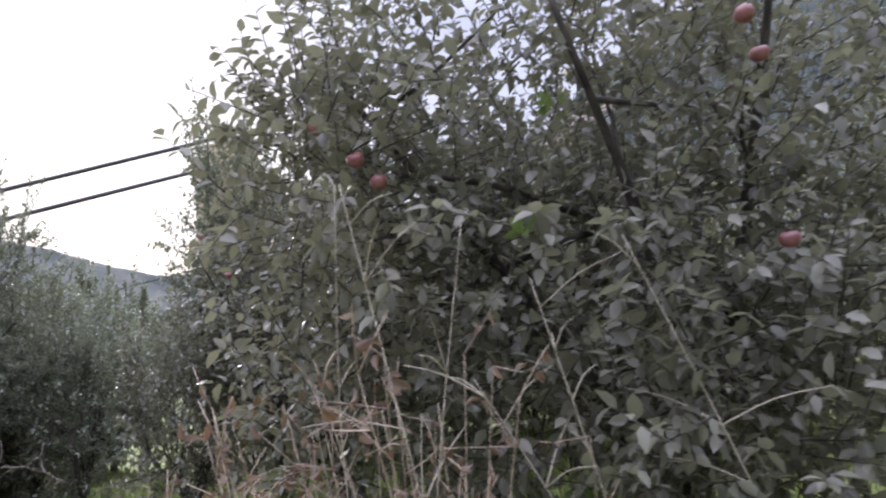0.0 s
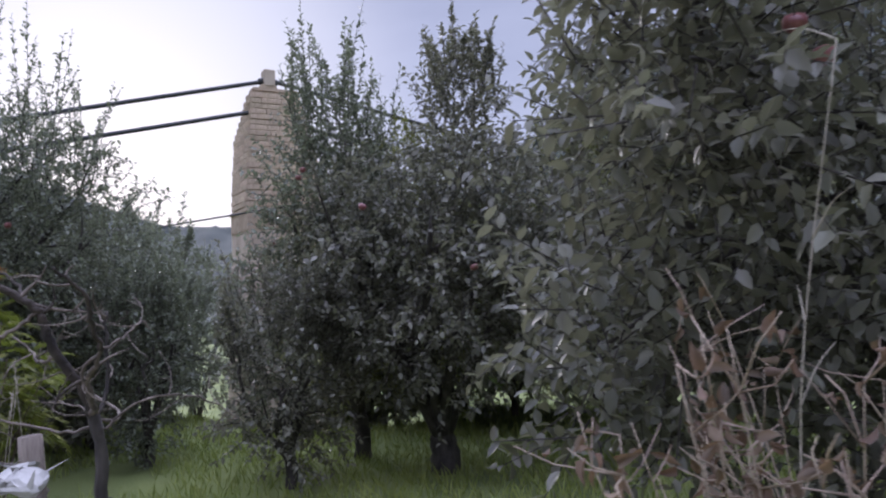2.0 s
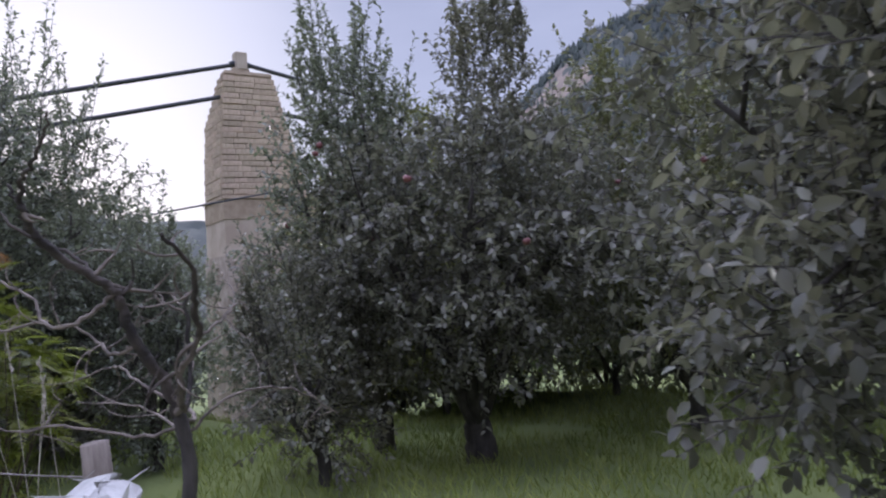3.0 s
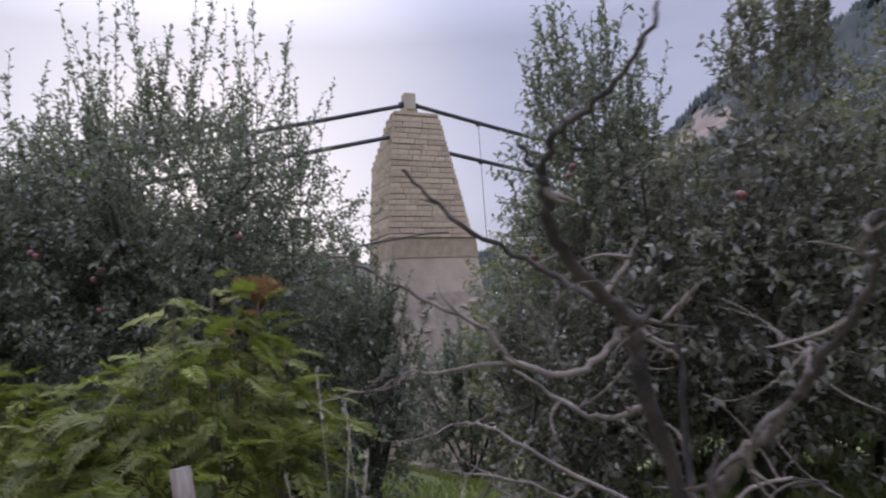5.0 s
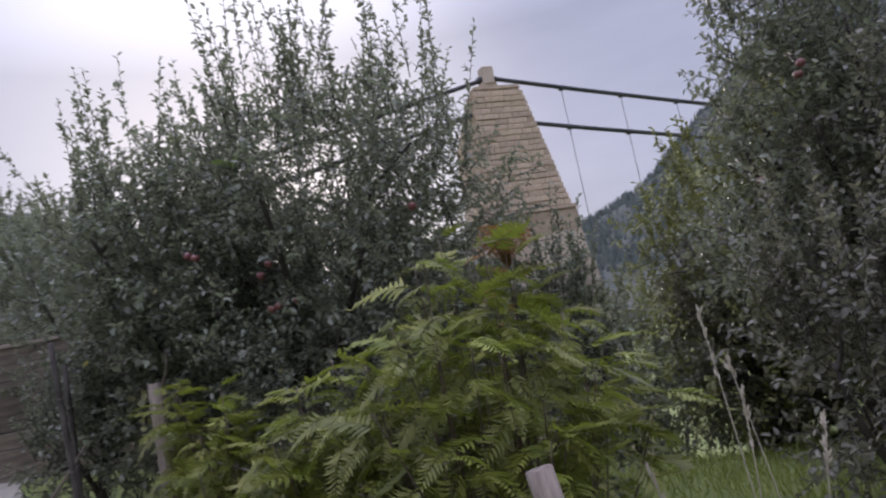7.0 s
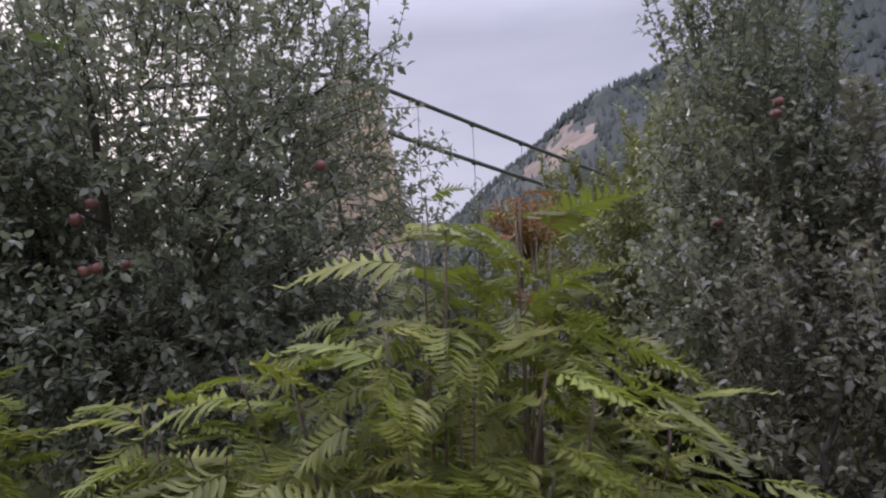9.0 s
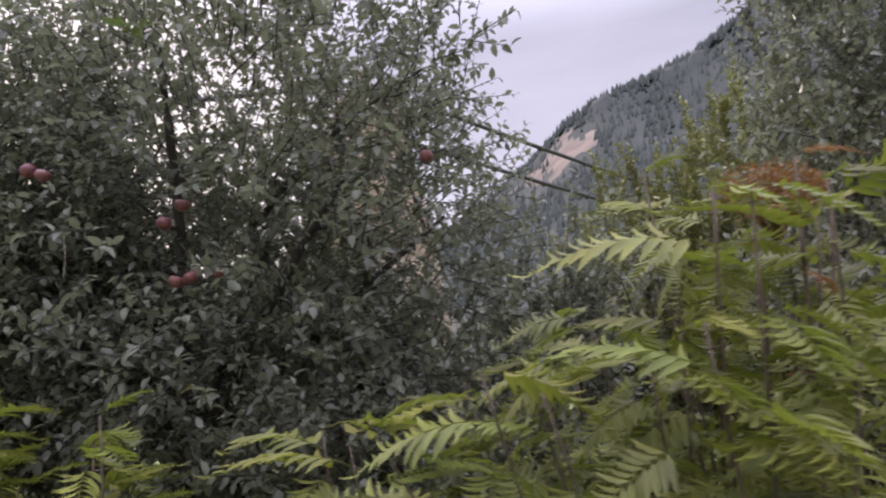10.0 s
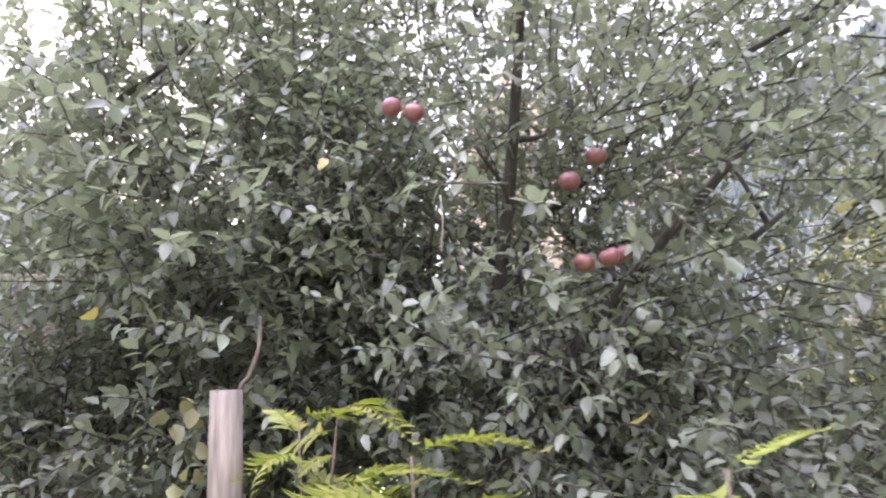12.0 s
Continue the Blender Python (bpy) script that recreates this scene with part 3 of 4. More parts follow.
# spreading tree with the dark forked trunk, and the darker tree close beside it
apple_tree((-1.62, 7.05), (-1.6, 7.0, 1.55), (1.6, 1.5, 1.35), 1900, 2, LEAF_GREY, 0.07, 20, [(-1.2, 5.6, 1.6), (-2.0, 5.4, 2.1)],
           "spreading apple tree with forked dark trunk standing in grass", young=3, shoot_len=(0.3, 0.8), floor=0.38, trunk_r=0.13, low=0.8,
           lobes=(((-1.2, 7.0, 2.75), (0.5, 0.6, 1.0), 230, 26), ((-0.3, 6.6, 1.5), (0.6, 0.6, 0.8), 220)))
apple_tree((-2.55, 7.8), (-2.66, 7.7, 2.2), (0.72, 0.8, 1.6), 1000, 61, LEAF, 0.066, 40, [(-2.86, 6.95, 2.62), (-2.82, 6.98, 2.7), (-3.2, 7.1, 2.0), (-2.4, 6.95, 1.8)],
           "upright dark green apple tree with tall leafy shoots", shoot_len=(0.6, 1.3), floor=0.5, trunk_r=0.08, limbs=6, low=0.5,
           lobes=(((-3.2, 7.3, 1.5), (0.5, 0.5, 0.6), 160),))
# yellowing trees further right
apple_tree((0.9, 8.3), (0.8, 8.2, 1.85), (1.8, 1.5, 1.75), 1900, 3, LEAF_OLIVE, 0.078, 36, [(0.2, 6.8, 1.6), (0.6, 6.7, 2.2), (-0.1, 7.0, 2.1)],
           "yellowing apple tree with red fruit in the orchard row", young=3, low=0.95)
# big tree behind the fern shrubs
apple_tree((-7.1, 7.6), (-6.6, 7.6, 2.1), (1.72, 1.6, 1.95), 4200, 4, LEAF, 0.06, 62,
           [(-6.44, 6.42, 1.83), (-6.6, 6.25, 2.03), (-6.52, 6.24, 2.1), (-7.12, 6.2, 2.28), (-7.05, 6.18, 2.25), (-6.57, 6.28, 1.79), (-6.5, 6.25, 1.8), (-5.5, 6.5, 2.3)],
           "dense dark green apple tree with pink apples", young=7, shoot_len=(0.6, 1.5), floor=0.8, gap=0.45, low=0.9, thin=0.3,
           lobes=(((-5.9, 6.5, 0.95), (0.55, 0.4, 0.5), 140), ((-5.48, 6.7, 2.8), (0.36, 0.4, 0.6), 60, 4)))
apple_tree((-8.3, 7.8), (-8.25, 7.6, 2.0), (1.15, 1.3, 1.75), 2400, 5, LEAF, 0.073, 40, [], "dense dark green apple tree beside the plank shed", young=2, shoot_len=(0.6, 1.5), gap=0.6, thin=0.1)
# trees and willowy shrubs in the background
for k, (bx, by, h, r, n, lf) in enumerate(((-2.8, 11.2, 3.8, 1.4, 1100, LEAF_WILLOW), (-0.6, 12.4, 3.1, 2.0, 1000, LEAF_WILLOW), (-7.6, 12.6, 3.6, 1.7, 800, LEAF),
                                           (-10.4, 11.6, 3.8, 1.9, 900, LEAF), (-2.95, 6.4, 1.6, 0.6, 320, LEAF_GREY), (3.4, 11.5, 4.2, 2.2, 1000, LEAF_OLIVE),
                                           (-13.5, 11.5, 4.0, 2.2, 800, LEAF), (-4.0, 16.5, 4.6, 1.8, 700, LEAF_WILLOW), (2.5, 17.5, 5.4, 2.6, 700, LEAF_WILLOW),
                                           (-1.9, 10.3, 4.2, 1.4, 1300, LEAF_WILLOW), (0.6, 10.6, 2.8, 1.7, 1100, LEAF), (3.4, 8.0, 3.6, 1.8, 1100, LEAF_OLIVE), (4.2, 4.6, 3.4, 1.7, 800, LEAF_OLIVE),
                                           (-9.6, 15.5, 4.4, 2.2, 700, LEAF), (-11.6, 9.8, 3.2, 1.3, 700, LEAF), (-4.78, 7.5, 1.75, 0.42, 260, LEAF), (-17.0, 13.5, 4.2, 2.4, 700, LEAF), (-9.2, 7.25, 1.05, 0.6, 200, LEAF),
                                           (-2.7, 12.4, 2.6, 1.5, 500, LEAF), (-0.7, 11.2, 2.2, 1.4, 500, LEAF), (1.7, 12.6, 2.8, 1.6, 500, LEAF), (-4.7, 12.9, 2.4, 1.2, 420, LEAF), (4.2, 9.8, 2.6, 1.5, 500, LEAF),
                                           (-7.3, 9.6, 2.1, 1.3, 520, LEAF), (-9.2, 10.0, 2.2, 1.5, 520, LEAF), (-3.0, 10.9, 2.2, 1.0, 420, LEAF_GREY), (-1.5, 12.0, 2.6, 1.4, 620, LEAF),
                                           (0.9, 12.4, 2.8, 1.5, 620, LEAF), (2.9, 11.9, 2.8, 1.5, 520, LEAF), (-6.2, 10.6, 1.9, 0.9, 420, LEAF), (-5.9, 8.3, 1.3, 0.7, 300, LEAF_GREY), (-11.0, 10.8, 2.4, 1.4, 420, LEAF), (-8.3, 17.0, 4.4, 1.3, 500, LEAF))):
    g = float(land(bx, by))
    apple_tree((bx, by), (bx, by, g + h * 0.5), (r, r, h * 0.53), n, 20 + k, lf, 0.095 if by > 8 else 0.062, 44, [],
               ("willowy yellow-green shrub with upright shoots" if lf is LEAF_WILLOW else "leafy dark green shrub with upright shoots"), limbs=5, floor=0.3, trunk_r=0.05,
               category="shrub", name="shrub", group="background shrubs", slim=0.42 if lf is LEAF_WILLOW else 0.55, shoot_len=(0.4, 1.0), gap=0.6, low=0.75 if -2.5 < bx < 2 and 10 < by < 12 else 0.2)


# ---- fern-leaved shrubs ----
def frond_mesh(seed, pairs=12, length=0.36):
    rng = np.random.default_rng(seed)
    b = Buf()
    bend = rng.uniform(0.35, 0.8)
    xs = np.linspace(0, 1, 9)
    line = np.stack([xs * length, 0.02 * np.sin(xs * 3 + seed), 0.10 * xs * length - bend * length * xs**2], -1)
    tube(b, line, 0.0028, 0.001, 3)
    base, way, side, ln = [], [], [], []
    for k in range(pairs):
        f = 0.16 + 0.82 * k / (pairs - 1)
        p = np.array([np.interp(f, xs, line[:, j]) for j in range(3)])
        size = length * 0.32 * math.sin(math.pi * min(1, 0.3 + 0.66 * f)) ** 0.8 * rng.uniform(0.85, 1.1)
        for sgn in (-1, 1):
            base.append(p)
            way.append((0.36 + 0.5 * f, sgn * 0.9, -0.02 - rng.uniform(0, 0.5)))
            side.append((0.9, -sgn * 0.42, rng.uniform(-0.15, 0.15)))
            ln.append(size)
    base.append(line[-1])
    way.append((1, 0, -0.4))
    side.append((0, 1, 0))
    ln.append(length * 0.16)
    ln = np.array(ln)
    leaves(b, base, way, side, ln, ln * 0.26, 0.28, 0.4)
    return b.mesh("frond")


FRONDS = [frond_mesh(k, 12 + k % 2, 0.38 + 0.03 * (k % 3)) for k in range(5)]
FRONDS_RED = [m.copy() for m in FRONDS[:2]]


def fern_shrub(centre, stems, spread, height, seed, label, red=0, per=9, scale=1.0, inner=0, peak=(0, 0)):
    rng = np.random.default_rng(seed)
    o = np.array((centre[0], centre[1], float(land(*centre[:2]))))
    t = thing("fern_leaved_shrub", label, "shrub", tuple(o), "fern-leaved shrubs")
    for k in range(stems):
        a, rr = rng.uniform(0, 6.283), spread * math.sqrt(rng.random()) * (0.2 if k < red + 3 else 1.0)
        off = np.array((math.cos(a) * rr, math.sin(a) * rr, 0)) + ((*peak, 0) if k < red + 3 else (0, 0, 0))
        h = height * (1 - 0.45 * (rr / spread) ** 2) * rng.uniform(0.7, 1.03)
        top = off * 1.0 + (rng.normal() * 0.06, rng.normal() * 0.06, h)
        b = Buf()
        line = smooth_line([off * 0.35, off * 0.7 + (0, 0, h * 0.5), top], 4)
        tube(b, line, 0.015 if k < red + 2 else 0.006, 0.0025, 6)
        part("stem", b, STEM, t, "brown woody stem")
        is_red = k < red
        for j in range(per):
            f = 1 - 0.42 * (j / per)
            i = f * (len(line) - 1)
            p = np.array([np.interp(i, range(len(line)), line[:, q]) for q in range(3)])
            az = j * 137.5 + rng.uniform(-45, 45)
            up = rng.uniform(-10, 42) if j < 3 else rng.uniform(-38, 20)
            s = scale * rng.uniform(0.6, 1.3)
            rd = is_red and j < 4
            s *= 0.45 if rd else 1.0
            src = FRONDS_RED[rng.integers(2)] if rd else FRONDS[rng.integers(5)]
            part("frond", src, FROND_RED if rd else FROND, t, "reddish-brown withered frond" if rd else "", pose(*p, 0, 0, az) @ pose(0, 0, 0, rng.uniform(-20, 20), -up, 0) @ Matrix.Diagonal((s, s, s, 1)))
    # a withered seed plume above the topmost fronds
    if red:
        b, n = Buf(), 900
        q = unit(rng, n) * (rng.random(n) ** 0.4)[:, None] * (0.13, 0.1, 0.075) + np.array((peak[0] - 0.03, peak[1] + 0.05, height * 0.95))
        tips = q[:60]
        for e in tips:
            tube(b, [(peak[0] - 0.03, peak[1] + 0.05, height * 0.88), (e + (peak[0] - 0.03, peak[1] + 0.05, height * 0.9)) / 2, e], 0.0016, 0.0008, 3)
        leaves(b, q, unit(rng, n), unit(rng, n), rng.uniform(0.01, 0.022, n), 0.008)
        part("seed_plume", b, FROND_RED, t, "rust-red withered seed plume")
    # denser growth inside, too tangled to pick apart
    if inner:
        b = Buf()
        for k in range(inner):
            src = FRONDS[rng.integers(5)]
            co = np.zeros(len(src.vertices) * 3)
            src.vertices.foreach_get("co", co)
            a, rr = rng.uniform(0, 6.283), spread * 0.9 * math.sqrt(rng.random())
            z = height * (0.3 + 0.6 * rng.random() ** 0.6) * (1 - 0.4 * (rr / spread) ** 2)
            s = scale * rng.uniform(0.7, 1.0)
            m = np.array(pose(math.cos(a) * rr, math.sin(a) * rr, z, 0, 0, math.degrees(a) + rng.uniform(-60, 60)) @ pose(0, 0, 0, rng.uniform(-25, 25), rng.uniform(-12, 30), 0))
            b.add((co.reshape(-1, 3) * s) @ m[:3, :3].T + m[:3, 3], [tuple(f.vertices) for f in src.polygons])
        tagged(part("inner_foliage", b, FROND, t), kind="stuff")
    return t


fern_shrub((-4.9, 4.97), 62, 0.72, 1.9, 31, "tall yellow-green fern-leaved shrub with a withered red top", red=2, per=5, scale=0.58, inner=260, peak=(0.25, 0.1))
fern_shrub((-5.64, 5.05), 24, 0.45, 1.42, 32, "low bright green fern-leaved shrub by the fence", per=8, scale=0.68, inner=60)
fern_shrub((-6.98, 5.84), 10, 0.24, 1.34, 33, "low bright green fern-leaved shrub under the apple tree", per=7, scale=0.62)
fern_shrub((-6.52, 5.46), 14, 0.24, 1.48, 37, "low fern-leaved shrub under the apple tree", per=9, scale=0.52)
fern_shrub((-7.28, 5.93), 7, 0.14, 1.4, 35, "small fern-leaved shrub beside the fence post", per=8, scale=0.52)


# ---- dead tree ----
def crooked(points, rng, wobble=0.008, per=5):
    """A knotty line through the points: smooth bends broken by small kinks."""
    line = smooth_line(points, per)
    k = rng.normal(size=line.shape) * wobble
    k[0] = k[-1] = 0
    return line + k


def curl(rng, p, d, length, turn, steps=9):
    """A twig from p that sets out along d and curls over."""
    d = d / np.linalg.norm(d)
    axis = unit(rng, 1)[0]
    out = [p]
    for k in range(steps):
        d = d + np.cross(axis, d) * turn / steps + rng.normal(size=3) * 0.06
        d /= np.linalg.norm(d)
        out.append(out[-1] + d * length / steps)
    return np.array(out)


def dead_tree():
    t = thing("dead_tree", "leafless dead tree with twisted grey branches", "dead tree", (-2.78, 3.24, float(land(-2.78, 3.24))))
    o = np.array(t.location)
    rng = np.random.default_rng(6)
    limbs = (
        ("trunk", 0.036, 0.028, BARK, 0, [(-2.78, 3.26, -0.05), (-2.8, 3.24, 0.5), (-2.775, 3.2, 0.9), (-2.79, 3.17, 1.1)]),
        ("limb", 0.025, 0.014, DEAD_BARK, 5, [(-2.79, 3.17, 1.07), (-2.81, 3.15, 1.17), (-2.86, 3.05, 1.35), (-2.875, 3.02, 1.46), (-2.885, 3.0, 1.51), (-2.945, 2.95, 1.57), (-3.01, 2.88, 1.65), (-3.025, 2.82, 1.72), (-3.03, 2.8, 1.77)]),
        ("limb", 0.0105, 0.004, DEAD_BARK, 1, [(-3.03, 2.8, 1.765), (-3.015, 2.77, 1.82), (-2.97, 2.73, 1.85), (-2.91, 2.68, 1.875), (-2.86, 2.64, 1.93), (-2.835, 2.62, 1.985)]),
        ("limb", 0.009, 0.004, DEAD_BARK, 0, [(-3.03, 2.8, 1.76), (-3.05, 2.8, 1.805), (-3.07, 2.81, 1.84)]),
        ("limb", 0.0105, 0.0045, DEAD_BARK, 3, [(-2.91, 2.98, 1.54), (-2.98, 3.06, 1.575), (-3.09, 3.11, 1.65), (-3.22, 3.08, 1.74), (-3.3, 3.08, 1.82), (-3.35, 3.08, 1.88)]),
        ("limb", 0.0125, 0.004, DEAD_PALE, 5, [(-2.885, 3.0, 1.5), (-2.92, 2.98, 1.465), (-2.98, 2.94, 1.42), (-3.04, 2.93, 1.41), (-3.13, 3.02, 1.44), (-3.18, 3.07, 1.5), (-3.34, 3.12, 1.585), (-3.42, 2.98, 1.65), (-3.47, 2.86, 1.68)]),
        ("limb", 0.008, 0.003, DEAD_PALE, 4, [(-3.1, 3.0, 1.43), (-3.22, 3.09, 1.425), (-3.33, 3.14, 1.41), (-3.36, 3.14, 1.415), (-3.45, 3.09, 1.385), (-3.55, 3.03, 1.37)]),
        ("limb", 0.013, 0.005, DEAD_PALE, 6, [(-2.79, 3.22, 1.04), (-2.83, 3.42, 1.0), (-2.93, 3.6, 1.02), (-3.16, 3.7, 1.13), (-3.28, 3.85, 1.165), (-3.37, 3.95, 1.17), (-3.5, 3.92, 1.14)]),
        ("limb", 0.01, 0.004, DEAD_PALE, 6, [(-2.79, 3.22, 0.98), (-2.95, 3.5, 0.98), (-3.2, 3.7, 1.03), (-3.44, 3.75, 1.06)]),
        ("limb", 0.01, 0.004, DEAD_PALE, 6, [(-2.8, 3.2, 1.02), (-2.98, 3.25, 0.99), (-3.2, 3.22, 1.06), (-3.42, 3.3, 1.04), (-3.55, 3.28, 1.1)]),
        ("limb", 0.011, 0.005, DEAD_PALE, 4, [(-2.86, 3.07, 1.32), (-2.96, 3.12, 1.3), (-3.05, 3.2, 1.34), (-3.14, 3.22, 1.4)]),
        ("limb", 0.02, 0.012, DEAD_PALE, 4, [(-2.785, 3.17, 1.07), (-2.725, 3.06, 1.16), (-2.7, 3.0, 1.24), (-2.645, 2.97, 1.29), (-2.61, 2.94, 1.35)]),
        ("limb", 0.0135, 0.007, DEAD_BARK, 3, [(-2.612, 2.943, 1.345), (-2.585, 2.86, 1.42), (-2.555, 2.79, 1.49), (-2.54, 2.75, 1.54), (-2.555, 2.68, 1.59), (-2.57, 2.62, 1.64)]),
        ("limb", 0.012, 0.008, BARK, 3, [(-2.775, 3.18, 1.05), (-2.76, 3.25, 1.2), (-2.755, 3.24, 1.35), (-2.75, 3.24, 1.48)]),
        ("limb", 0.008, 0.003, DEAD_PALE, 5, [(-2.752, 3.24, 1.4), (-2.82, 3.22, 1.45), (-2.86, 3.22, 1.5)]),
        ("limb", 0.008, 0.004, DEAD_PALE, 4, [(-2.61, 2.94, 1.34), (-2.56, 3.02, 1.38), (-2.53, 3.08, 1.43), (-2.5, 3.1, 1.4)]),
        ("limb", 0.009, 0.004, DEAD_PALE, 6, [(-2.77, 3.2, 1.0), (-2.62, 3.28, 1.1), (-2.45, 3.4, 1.08), (-2.3, 3.5, 0.95)]),
    )
    for name, r0, r1, m, twigs, pts in limbs:
        b = Buf()
        line = crooked(pts, rng, 0.0035) - o
        slim = 0.68 if m is DEAD_PALE else 0.76
        tube(b, line, r0 * slim, r1 * slim, 9, 0.16, rng)
        # old knots where side branches broke off
        for q in range(2 if r0 > 0.012 else 1):
            i = rng.integers(2, len(line) - 1)
            d = unit(rng, 1)[0]
            r = r0 + (r1 - r0) * i / len(line)
            tube(b, [line[i], line[i] + d * r * 0.9, line[i] + d * r * 1.5], r * 0.6, r * 0.25, 6, 0.15, rng)
        limb = part(name, b, m, t)
        for j in range(twigs):
            p = line[rng.integers(len(line) // 3, len(line) - 1)]
            d = rng.normal(size=3) * (1, 1, 0.7)
            high = p[2] + o[2] > 1.6
            kb = Buf()
            w = curl(rng, p, d, rng.uniform(0.05, 0.1) if high else rng.uniform(0.12, 0.3), rng.uniform(0.5, 3.2))
            tube(kb, w, r1 * 0.7, 0.0012, 5)
            twig = part("twig", kb, DEAD_PALE if rng.random() < 0.75 else DEAD_BARK, limb)
            if not high and rng.random() < 0.6:
                q = w[rng.integers(3, 7)]
                tube(kb2 := Buf(), curl(rng, q, rng.normal(size=3), rng.uniform(0.06, 0.14), rng.uniform(0.5, 2.5), 6), r1 * 0.4, 0.001, 4)
                kb2.v = [np.concatenate(kb.v + kb2.v)]
                kb2.f = kb.f + [tuple(i + kb.n for i in f) for f in kb2.f]
                old = twig.data
                twig.data = kb2.mesh("twig")
                twig.data.materials.append(old.materials[0])
                bpy.data.meshes.remove(old)


dead_tree()


# ---- dry weeds ----
def dry_weeds():
    t = thing("dry_weed_clump", "withered brown weed stalks with curled dead leaves", "weeds", (-0.4, 1.97, float(land(-0.4, 1.97))))
    rng = np.random.default_rng(9)
    lv, tw = Buf(), Buf()
    bl, wl, sl = [], [], []
    for k in range(56):
        a = rng.uniform(0, 6.283)
        r = rng.uniform(0, 0.25)
        foot = np.array((math.cos(a) * r, math.sin(a) * r, 0))
        h = rng.uniform(0.7, 1.48)
        top = foot + (math.cos(a) * rng.uniform(0.05, 0.45), math.sin(a) * rng.uniform(0.05, 0.45), h)
        b = Buf()
        line = smooth_line([foot, (foot + top) / 2 + rng.normal(size=3) * 0.04, top], 4)
        tube(b, line, 0.0034, 0.0012, 5)
        part("stalk", b, STRAW, t)
        for j in range(7):
            p = line[rng.integers(4, len(line))]
            d = unit(rng, 1)[0] * rng.uniform(0.08, 0.22)
            d[2] = abs(d[2])
            tube(tw, [p, p + d * 0.6 + rng.normal(size=3) * 0.01, p + d], 0.0025, 0.0012, 3)
            for q in range(2):
                bl.append(p + d * rng.random())
                wl.append(rng.normal(size=3) + (0, 0, -0.6))
                sl.append(rng.normal(size=3))
    ln = rng.uniform(0.025, 0.055, len(bl))
    leaves(lv, bl, wl, sl, ln, ln * 0.5, 0.5, 0.9)
    tagged(part("side_twig", tw, STRAW, t), kind="stuff")
    tagged(part("dry_leaves", lv, DRY_LEAF, t), kind="stuff")
    # taller bare canes
    for k, pts in enumerate((((0.9, 0.02, 0), (0.8, 0.0, 0.8), (0.66, -0.06, 1.62)), ((0.92, 0.05, 0), (0.7, 0.02, 0.8), (0.46, -0.04, 1.36)), ((0.35, -0.2, 0), (0.3, -0.2, 0.9), (0.18, -0.15, 1.95)),
                             ((1.35, 0.0, 0), (1.22, 0.0, 0.8), (0.95, 0.0, 1.7)), ((0.2, 0.05, 0), (0.25, 0.1, 0.8), (0.5, 0.1, 1.85)), ((0.1, 0.2, 0), (0.0, 0.2, 1.0), (0.12, 0.1, 2.0)))):
        c = thing("dry_cane", "bare pale dry cane rising from the weeds", "weeds", (-0.5, 1.93, float(land(-0.5, 1.93))), "dry canes")
        b = Buf()
        line = smooth_line(pts, 6)
        tube(b, line, 0.003, 0.0014, 6)
        part("cane", b, STRAW_PALE, c)
        for j in range(6):
            p = line[rng.integers(5, len(line))]
            d = unit(rng, 1)[0] * rng.uniform(0.1, 0.35)
            d[2] = abs(d[2]) * 0.6 + 0.04
            kb = Buf()
            tube(kb, smooth_line([p, p + d * 0.5 + (0, 0, 0.02), p + d], 3), 0.0025, 0.001, 4)
            part("side_shoot", kb, STRAW_PALE, c)


dry_weeds()


# ---- fence, stones, stalks ----
def post(x, y, top, r, seed, label, tilt=(0, 0)):
    z0 = float(land(x, y))
    t = thing("fence_post", label, "fence post", (x, y, z0 - 0.15), "fence posts")
    rng = np.random.default_rng(seed)
    b = Buf()
    h = top - z0 + 0.15
    line = [(tilt[0] * f * h, tilt[1] * f * h, f * h) for f in np.linspace(0, 1, 7)]
    tube(b, line, r * 1.06, r * 0.95, 11, 0.06, rng)
    part("shaft", b, BARK if r < 0.03 else POST, t)
    b = Buf()
    for zz in (0.78, 0.5):
        c = np.array((tilt[0] * zz * h, tilt[1] * zz * h, zz * h))
        a = np.linspace(0, 6.283, 13)
        tube(b, c + np.stack([np.cos(a) * r * 1.12, np.sin(a) * r * 1.12, 0.01 * np.sin(a * 2)], -1), 0.003, 0.003, 4)
    part("wire_tie", b, WIRE, t)


post(-7.70, 6.37, 1.445, 0.053, 1, "round weathered wooden fence post with a flat sawn top")
post(-4.33, 4.02, 1.03, 0.042, 2, "short leaning sawn fence post in front of the ferns", (-0.16, 0.01))
post(-3.12, 3.32, 0.97, 0.05, 3, "short grey weathered fence post beside the dead tree", (-0.03, 0))
post(-8.32, 6.2, 1.89, 0.022, 4, "thin dark upright fence stake beside the shed", (-0.06, 0))
post(-8.85, 6.7, 1.75, 0.022, 5, "thin dark upright fence stake beside the shed")


